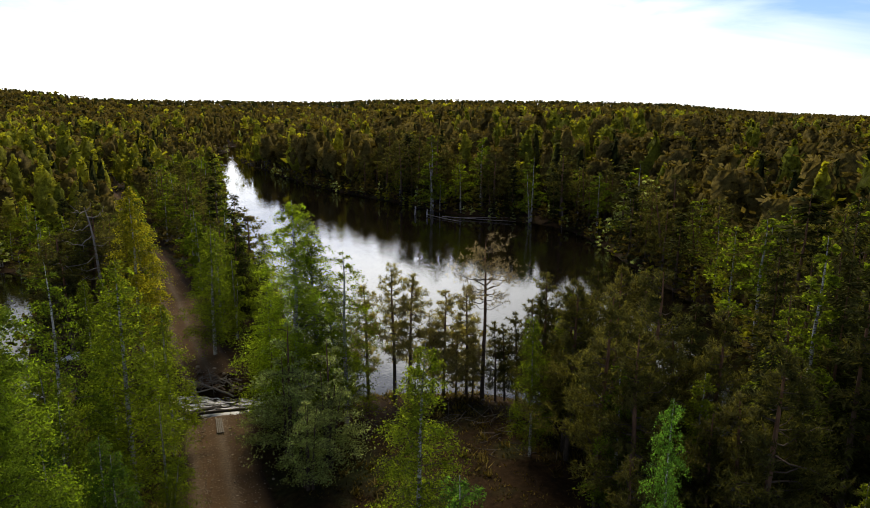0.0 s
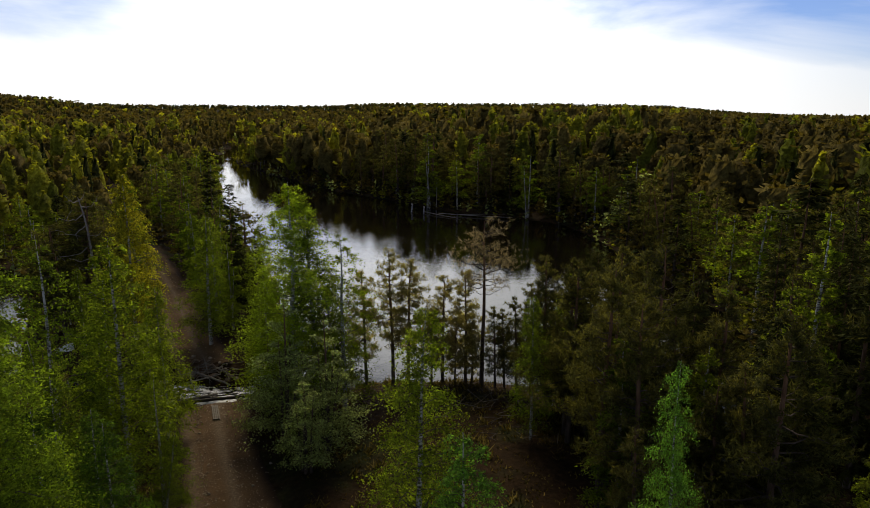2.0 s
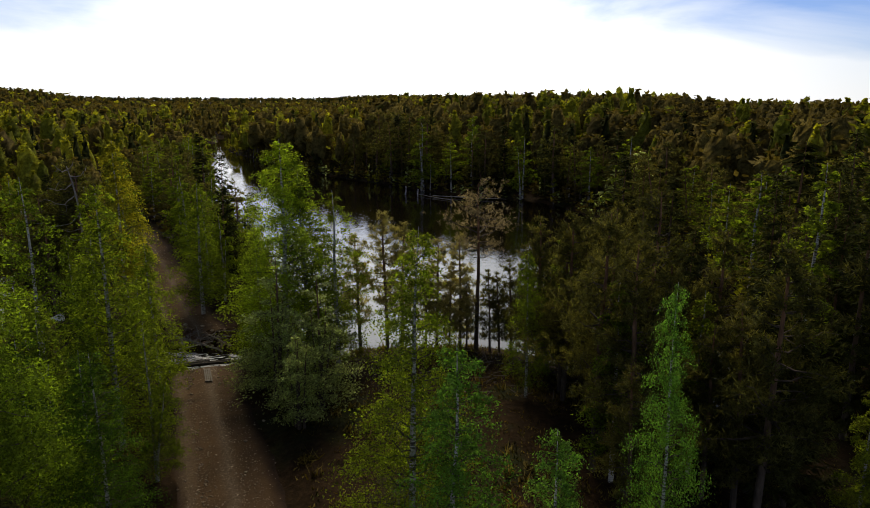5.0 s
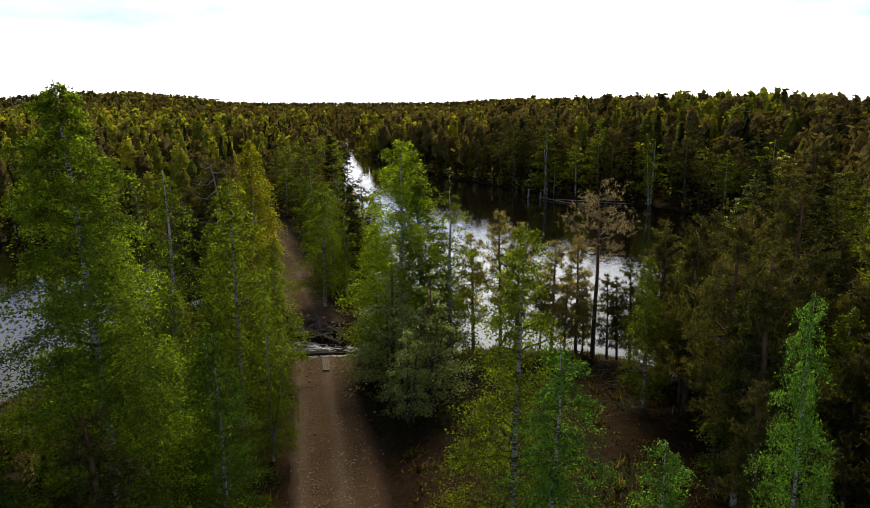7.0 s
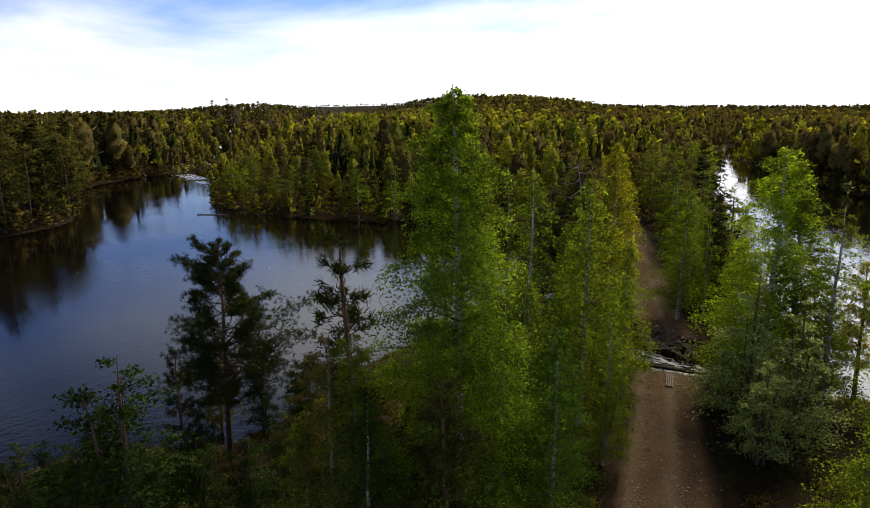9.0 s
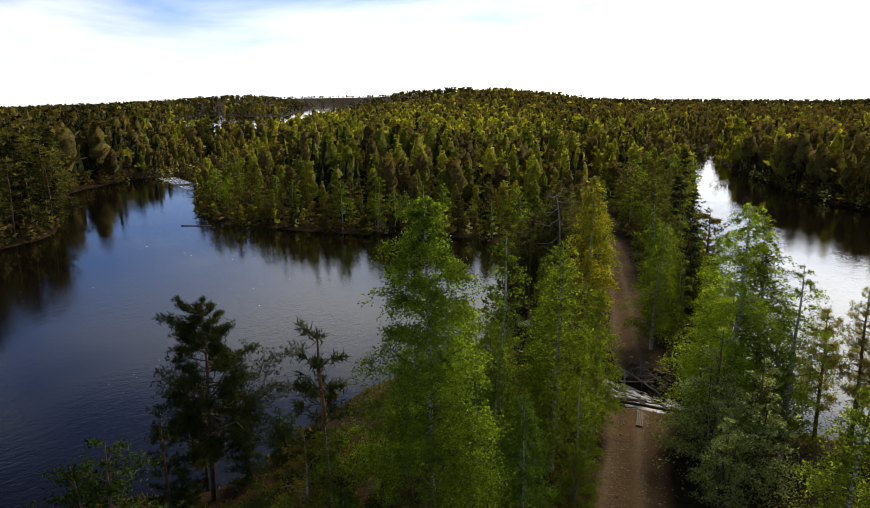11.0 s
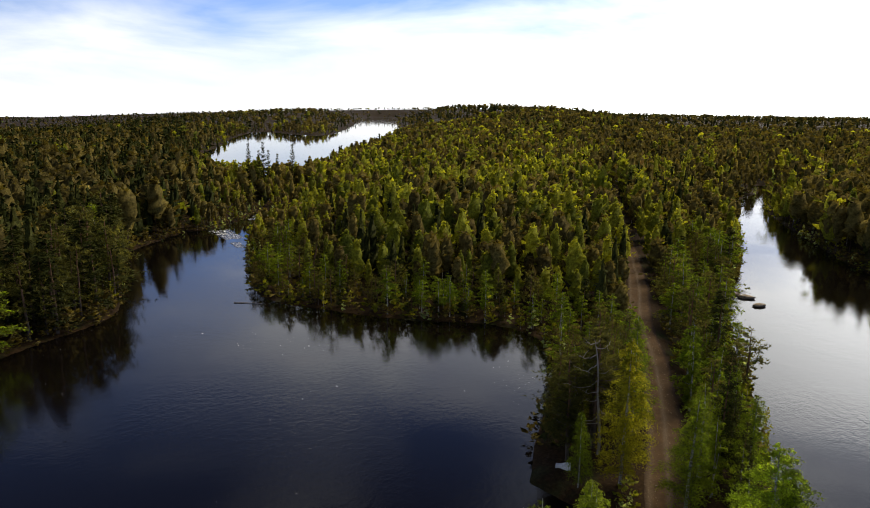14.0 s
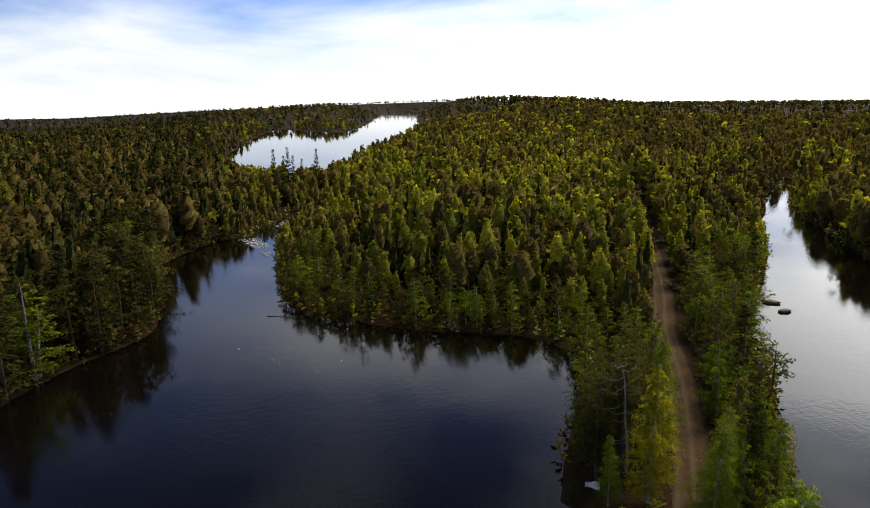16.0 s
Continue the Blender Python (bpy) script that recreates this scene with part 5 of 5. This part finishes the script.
lay_log((-15.6, 36.5, 1.0), (-10.4, 38.1, 0.9), 0.11, 0.09, 1, WET_LOG, "long dark wet log laid across the washed-out gap", group="logs in the washout")
lay_log((-15.1, 36.9, 1.0), (-13.4, 39.2, 0.45), 0.08, 0.06, 2, GREY_WOOD, "grey barkless log slanting into the stream", group="logs in the washout")
lay_log((-15.9, 41.6, 1.0), (-14.4, 38.6, 0.3), 0.07, 0.05, 3, GREY_WOOD, "thin grey log dipping into white water", group="logs in the washout")
lay_log((-16.3, 41.6, 1.1), (-12.9, 40.3, 0.6), 0.08, 0.06, 4, GREY_WOOD, "pale bare log along the broken road edge", group="logs in the washout")
lay_log((-14.9, 37.6, 0.75), (-12.2, 39.6, 0.3), 0.06, 0.04, 6, WET_LOG, "dark pole across the foaming stream", group="logs in the washout")

lay_log((-14.6, 38.9, 0.45), (-11.6, 37.9, 0.7), 0.05, 0.03, 7, PALE_WOOD, "thin pale pole jammed in the foaming stream", group="logs in the washout")
lay_log((-15.7, 40.4, 0.7), (-13.8, 41.3, 0.9), 0.06, 0.03, 8, PALE_WOOD, "short pale branch on the broken road edge", group="logs in the washout")
lay_log((-14.2, 41.9, 1.15), (-12.9, 41.0, 0.8), 0.05, 0.02, 9, GREY_WOOD, "grey root end sticking out of the bank", group="logs in the washout")

duck = new("duckboard")
duck.matrix_basis = Matrix.Translation((-12.07, 34.85, 1.27)) @ Matrix.Rotation(math.atan2(1.91, -0.73), 4, "Z")
tagged(duck, "grey weathered plank duckboard lying on the gravel track", "duckboard")


def box_mesh(name, lx, ly, lz, mat, bevel=0.006):
    bm = bmesh.new()
    bmesh.ops.create_cube(bm, size=1)
    bmesh.ops.scale(bm, vec=(lx, ly, lz), verts=bm.verts)
    bmesh.ops.bevel(bm, geom=bm.edges[:], offset=bevel, segments=1, affect="EDGES")
    me = bpy.data.meshes.new(name)
    bm.to_mesh(me)
    bm.free()
    me.materials.append(mat)
    return me


plank_me, batten_me = box_mesh("plank", 1.9, 0.07, 0.035, GREY_WOOD), box_mesh("batten", 0.07, 0.36, 0.05, DEAD)
for k in range(4):
    p = part("plank", plank_me, duck)
    p.matrix_basis = pose((-0.03, 0.02, 0.0, 0.04)[k], -0.144 + 0.096 * k, 0.03, 0, 0, (0.6, -0.4, 0.2, -0.5)[k])
for x in (-0.8, 0.0, 0.8):
    p = part("batten", batten_me, duck)
    p.matrix_basis = pose(x, 0, -0.015)


def rock_mesh(name, size, seed, mat=None, flat=0.6):
    """A rough boulder: a subdivided ball pushed about by noise, flattened."""
    bm = bmesh.new()
    bmesh.ops.create_icosphere(bm, subdivisions=3, radius=1)
    o = Vector((seed * 7.3, seed * 3.1, 0))
    for v in bm.verts:
        d = 1 + 0.35 * noise.noise(v.co * 1.2 + o) + 0.16 * noise.noise(v.co * 3.3 + o)
        v.co = Vector((v.co.x * size[0], v.co.y * size[1], v.co.z * size[2])) * d
    me = bpy.data.meshes.new(name)
    bm.to_mesh(me)
    bm.free()
    for p in me.polygons:
        p.use_smooth = True
    me.materials.append(mat or STONE)
    return me


ROCKS = [rock_mesh("rock", (1, 0.8, 0.55), k, EARTHY_STONE if k < 3 else PALE_STONE) for k in range(4)]
g = np.random.default_rng(8)
for k in range(70):          # rubble of the broken road edge beyond the stream
    u = g.uniform(0, 1)
    x, y = -16.9 + 4.0 * u + g.normal(0, 0.3), 42.1 - 0.9 * u + abs(g.normal(0, 0.9))
    ob = new("rock", ROCKS[k % 4])
    sc = 0.05 + min(0.24, g.exponential(0.06))
    ob.matrix_basis = pose(x, y, max(0.5, float(height(np.array([x]), np.array([y]))[0])) + 0.3 * sc, *g.uniform(-30, 30, 2), g.uniform(0, 360)) @ Matrix.Diagonal((sc, sc, sc, 1))
    tagged(ob, "rough brownish stone in the broken road edge", "rock", "stones at the washout")


def brush_pile(name, cx, cy, cz, rx, ry, n, seed, mat, label):
    """A heap of twigs and roots."""
    g = np.random.default_rng(seed)
    s = Soup()
    for _ in range(n):
        c = np.array([cx + g.normal(0, rx), cy + g.normal(0, ry), cz + abs(g.normal(0, 0.18))])
        d = g.normal(size=3) * [1, 1, 0.35]
        d *= g.uniform(0.3, 1.1) / np.linalg.norm(d)
        m = c + g.normal(0, 0.08, 3)
        s.add(*tube(np.array([c - d, m, c + d]), [0.025, 0.018, 0.006], 4))
    return tagged(new(name, s.mesh(name, mat, True)), label, "branches", kind="stuff")


brush_pile("brush_pile", -14.9, 41.9, 0.85, 1.1, 0.5, 46, 3, GREY_WOOD, "tangled grey roots and twigs on the broken road edge")
brush_pile("brush_pile", -17.26, 41.76, 0.35, 0.4, 0.3, 12, 4, WET_LOG, "dark wet branches caught in the stream")
brush_pile("brush_pile", 3.02, 33.87, 1.2, 1.8, 2.0, 60, 5, DEAD, "pale scattered twigs on the brown clearing")


def rapids(name, a, b, half, rise, label, seed, mat=None):
    """A broken sheet of white water from a to b with standing waves."""
    a, b = np.array(a, dtype=float), np.array(b, dtype=float)
    g = np.random.default_rng(seed)
    ln = np.linalg.norm(b - a)
    n, k = max(8, int(ln / 0.25)), max(6, int(2 * half / 0.25))
    n, k = min(n, 70), min(k, 40)
    u, w = np.meshgrid(np.linspace(0, 1, n), np.linspace(-1, 1, k), indexing="ij")
    d = (b - a) / ln
    x = a[0] + d[0] * u * ln - d[1] * w * half
    y = a[1] + d[1] * u * ln + d[0] * w * half
    z = 0.03 + rise * (1 - u) + 0.07 * (waves(x * 3, y * 3, 1.0) + 0.6 * waves(x * 7 + 3, y * 6, 1.0)) + 0.02 * g.normal(size=u.shape)
    edge = np.minimum(np.minimum(u, 1 - u) * 5, (1 - np.abs(w)) * 4).clip(0, 1)
    z = z * edge - 0.06 * (1 - edge)
    i, j = np.meshgrid(np.arange(n - 1), np.arange(k - 1), indexing="ij")
    f = np.stack([i * k + j, (i + 1) * k + j, (i + 1) * k + j + 1, i * k + j + 1], -1).reshape(-1, 4)[:, ::-1]
    ob = new(name, build_mesh(name, np.stack([x, y, z], -1).reshape(-1, 3), [(f, 0)], [mat or FOAM], smooth=True))
    return tagged(ob, label, "water", kind="structure")


rapids("rapids", (-18.2, 39.6), (-10.2, 39.7), 1.6, 0.55, "white foaming water rushing through the washed-out road", 1)
rapids("rapids", (-154.5, 85.2), (-139.1, 81.8), 2.6, 0.35, "white rapids where the stream enters the pond", 2, THIN_FOAM)
rapids("rapids", (-137.5, 79.9), (-129.7, 77.4), 1.2, 0.12, "small patch of white water below the rapids", 4, THIN_FOAM)
rapids("rapids", (-170, 108.9), (-161, 99.9), 2.2, 0.4, "white rapids between the trees", 3, THIN_FOAM)

# ---- things in and beside the water ----
def foam_flecks(count, seed):
    """Small rafts of foam drifting over the pond."""
    g = np.random.default_rng(seed)
    x, y = g.uniform(-95, -20, count * 6), g.uniform(14, 66, count * 6)
    lanes = waves(x * 0.9, y * 1.4, 5.0) + g.normal(0, 0.25, len(x)) > 0.55
    k = np.where((shore_distance(x, y) < -1.5) & lanes)[0][:count]
    a = np.linspace(0, 2 * np.pi, 7)[:-1]
    r = (0.012 + g.exponential(0.018, len(k)))[:, None] * g.uniform(0.6, 1.3, (len(k), 6))
    v = np.stack([x[k][:, None] + r * np.cos(a), y[k][:, None] + r * np.sin(a) * 0.7, np.full(r.shape, 0.012)], -1)
    f = np.arange(len(k) * 6).reshape(-1, 6)
    quads = np.concatenate([f[:, [0, 1, 2, 3]], f[:, [0, 3, 4, 5]]])
    m, n, l = material("foam")
    finish(m, n, l, ramp(n, l, noise_tex(n, l, 9.0), [(0.3, (0.45, 0.45, 0.44)), (0.7, (0.8, 0.8, 0.79))]), 0.7)
    ob = new("foam_flecks", build_mesh("foam_flecks", v.reshape(-1, 3), [(quads, 0)], [m]))
    tagged(ob, "small white flecks of foam drifting on the dark pond", "foam", kind="stuff")


foam_flecks(420, 12)

for k, (x, y, sx, sy, sz) in enumerate(((-35.38, 117.73, 1.3, 0.75, 0.40), (-32.06, 113.96, 1.15, 0.65, 0.36), (-37.22, 118.76, 0.8, 0.5, 0.3))):
    ob = new("river_stone", rock_mesh("river_stone", (sx, sy, sz), 20 + k, PALE_STONE))
    ob.matrix_basis = pose(x, y, 0.12, 0, 0, 20 + 40 * k)
    tagged(ob, "pale weathered boulder standing out of the river", "rock", "boulders in the river")
brush_pile("driftwood", -36.59, 118.51, 0.45, 1.1, 0.5, 26, 9, DEAD, "bare twigs caught on the river boulders")
lay_log((-92.58, 53.52, 0.08), (-88.90, 56.33, 0.09), 0.07, 0.045, 10, PALE_WOOD, "long pale log floating off the wooded shore")
lay_log((-1.09, 118.67, 0.25), (4.66, 112, 0.12), 0.075, 0.05, 11, PALE_WOOD, "pale fallen trunk lying in the river", group="logs at the river bank")
lay_log((1.39, 117.03, 0.2), (13.84, 111.68, 0.3), 0.075, 0.04, 12, PALE_WOOD, "long pale fallen trunk at the river bank", group="logs at the river bank")
lay_log((3.57, 115.3, 0.25), (12.86, 114.29, 0.5), 0.06, 0.04, 13, PALE_WOOD, "grey fallen trunk at the river bank", group="logs at the river bank")
lay_log((23.91, 119.34, 0.8), (20.94, 125.94, 4.2), 0.08, 0.05, 14, PALE_WOOD, "pale dead trunk leaning on the bank", group="logs at the river bank")
lay_log((18.94, 39.61, 0.2), (21.56, 37.76, 0.45), 0.10, 0.06, 15, GREY_WOOD, "pale log across the narrow channel")
for x, y, h in ((-3.46, 120.15, 1.5), (-1.29, 117.79, 1.3)):
    st = new("birch_stump", log_mesh("birch_stump", h + 0.6, 0.16, 0.13, int(h * 10), BARK_BIRCH, 0))
    st.matrix_basis = Matrix.Translation((x, y, -0.6)) @ Matrix.Rotation(radians(-88), 4, "Y")
    tagged(st, "broken white birch stump standing in the water", "stump", "stumps in the river")
for k, (x, y, sc) in enumerate(((-20.90, 13.18, 0.2), (-28.60, 8.91, 0.35), (-29.52, 7.86, 0.25), (-26.34, 10.14, 0.2))):
    ob = new("boulder", ROCKS[k % 4])
    ob.matrix_basis = pose(x, y, float(height(np.array([x]), np.array([y]))[0]) + 0.08, 0, 0, 70 * k) @ Matrix.Diagonal((sc, sc, sc, 1))
    tagged(ob, "pale grey boulder on the pond shore", "rock", "boulders on the shore")


def white_sheet():
    m, n, l = material("white_plastic")
    a = noise_tex(n, l, 4.0, 5.0)
    finish(m, n, l, ramp(n, l, a, [(0.3, (0.55, 0.56, 0.55)), (0.7, (0.78, 0.79, 0.78))]), 0.45, a, 0.2)
    k = 9
    i, j = np.meshgrid(np.linspace(-0.65, 0.65, k), np.linspace(-0.42, 0.42, k), indexing="ij")
    z = 0.10 * np.sin(i * 4) + 0.06 * np.sin(j * 6 + 1) + 0.05 * i * j
    v = np.concatenate([np.stack([i, j, z], -1).reshape(-1, 3), np.stack([i, j, z - 0.015], -1).reshape(-1, 3)])
    p, q = np.meshgrid(np.arange(k - 1), np.arange(k - 1), indexing="ij")
    f = np.stack([p * k + q, (p + 1) * k + q, (p + 1) * k + q + 1, p * k + q + 1], -1).reshape(-1, 4)
    ob = new("plastic_sheet", build_mesh("plastic_sheet", v, [(f, 0), (f[:, ::-1] + k * k, 0)], [m], smooth=True))
    ob.matrix_basis = pose(-26.43, 45.85, 0.95, 22, -6, 25)
    return tagged(ob, "crumpled white plastic sheet on the causeway bank", "sheet")


white_sheet()


def dead_pine():
    """A barkless standing pine with crooked bare limbs."""
    g = np.random.default_rng(44)
    top = new("dead_pine")
    top.matrix_basis = Matrix.Translation((-25.33, 49.73, 0.9))
    tagged(top, "dead grey pine with crooked bare limbs on the causeway", "tree")
    u = np.linspace(0, 1, 10)
    p = np.stack([-0.9 * u ** 2 + 0.08 * np.sin(u * 9), -0.3 * u ** 2 + 0.06 * np.cos(u * 8), 10.6 * u], 1)
    s = Soup()
    s.add(*tube(np.vstack([p[0] - [0, 0, 0.5], p]), np.concatenate([[0.17], 0.13 * (1 - u) ** 0.7 + 0.025]), 8))
    part("trunk", s.mesh("dead_pine_trunk", PALE_WOOD, True), top)
    for t, ln, az, rise in ((0.30, 2.2, 215, 0.15), (0.36, 4.0, 228, -0.05), (0.40, 1.2, 20, 0.2), (0.50, 1.3, 240, 0.1), (0.56, 1.6, 222, 0.2), (0.66, 3.0, 225, -0.1),
                            (0.72, 1.1, 60, 0.3), (0.80, 2.0, 232, -0.15), (0.88, 1.5, 205, -0.2), (0.93, 1.3, 45, 0.5), (0.97, 1.2, 240, 0.5), (0.98, 1.0, 320, 0.6)):
        k = np.linspace(0, 1, 7)
        a = radians(az)
        b = along(u, p, np.array(t)) + np.stack([math.cos(a) * ln * k, math.sin(a) * ln * k, ln * (rise * k - 0.18 * np.sin(k * 3.1))], 1)
        b[1:] += g.normal(0, 0.06 * ln ** 0.5, (6, 3))
        s = Soup()
        s.add(*tube(b, np.linspace(0.05, 0.010, 7), 5))
        for _ in range(3):
            q = along(k, b, np.array(g.uniform(0.4, 0.9)))
            e = q + g.normal(0, 0.3, 3) + [0, 0, -0.15]
            s.add(*tube(np.array([q, (q + e) / 2 + g.normal(0, 0.06, 3), e]), [0.025, 0.016, 0.006], 3))
        part("limb", s.mesh("dead_pine_limb", PALE_WOOD, True), top)


dead_pine()
place_tree("pine_fine0", -27.0, 51.6, 1.06, 70, "Scots pine with a broad brown-green crown beside the pond", "pines", squash=1.7)
place_tree("pine_fine0", -28.2, 49.4, 0.86, 200, "Scots pine with a broad brown-green crown beside the pond", "pines", squash=1.7)
place_tree("pine_fine1", -26.9, 47.2, 0.8, 310, "low Scots pine leaning over the pond shore", "pines", squash=1.6)
place_tree("spruce0", -16.41, 53.55, 1.0, 10, SPRUCE_L, "spruces")
place_tree("pine0", -27.31, 51.43, 1.0, 40, PINE_L, "pines")
place_tree("pine0", -26.27, 50.38, 0.98, 90, PINE_L, "pines", squash=1.45)
lean = place_tree("spruce1", -24.34, 80.09, 0.5, 0, "small spruce leaning out over the river", "spruces", 0.4)
lean.matrix_basis = lean.matrix_basis @ Matrix.Rotation(radians(48), 4, "Y")
# tall spruces standing above the wood at the lake's outlet
for x, y, top_z in ((-203.8, 125.2, 19.0), (-202.1, 128.0, 16.7), (-201.1, 129.5, 19.6), (-200.4, 130.7, 16.7), (-195.7, 137.6, 18.9), (-199.0, 133.5, 15.5)):
    foot = float(height(np.array([x]), np.array([y]))[0])
    place_tree("spruce0", x, y, (top_z - foot) / 11.0, label="tall dark spruce standing above the wood by the lake", group="spruces", z=foot, squash=0.75)
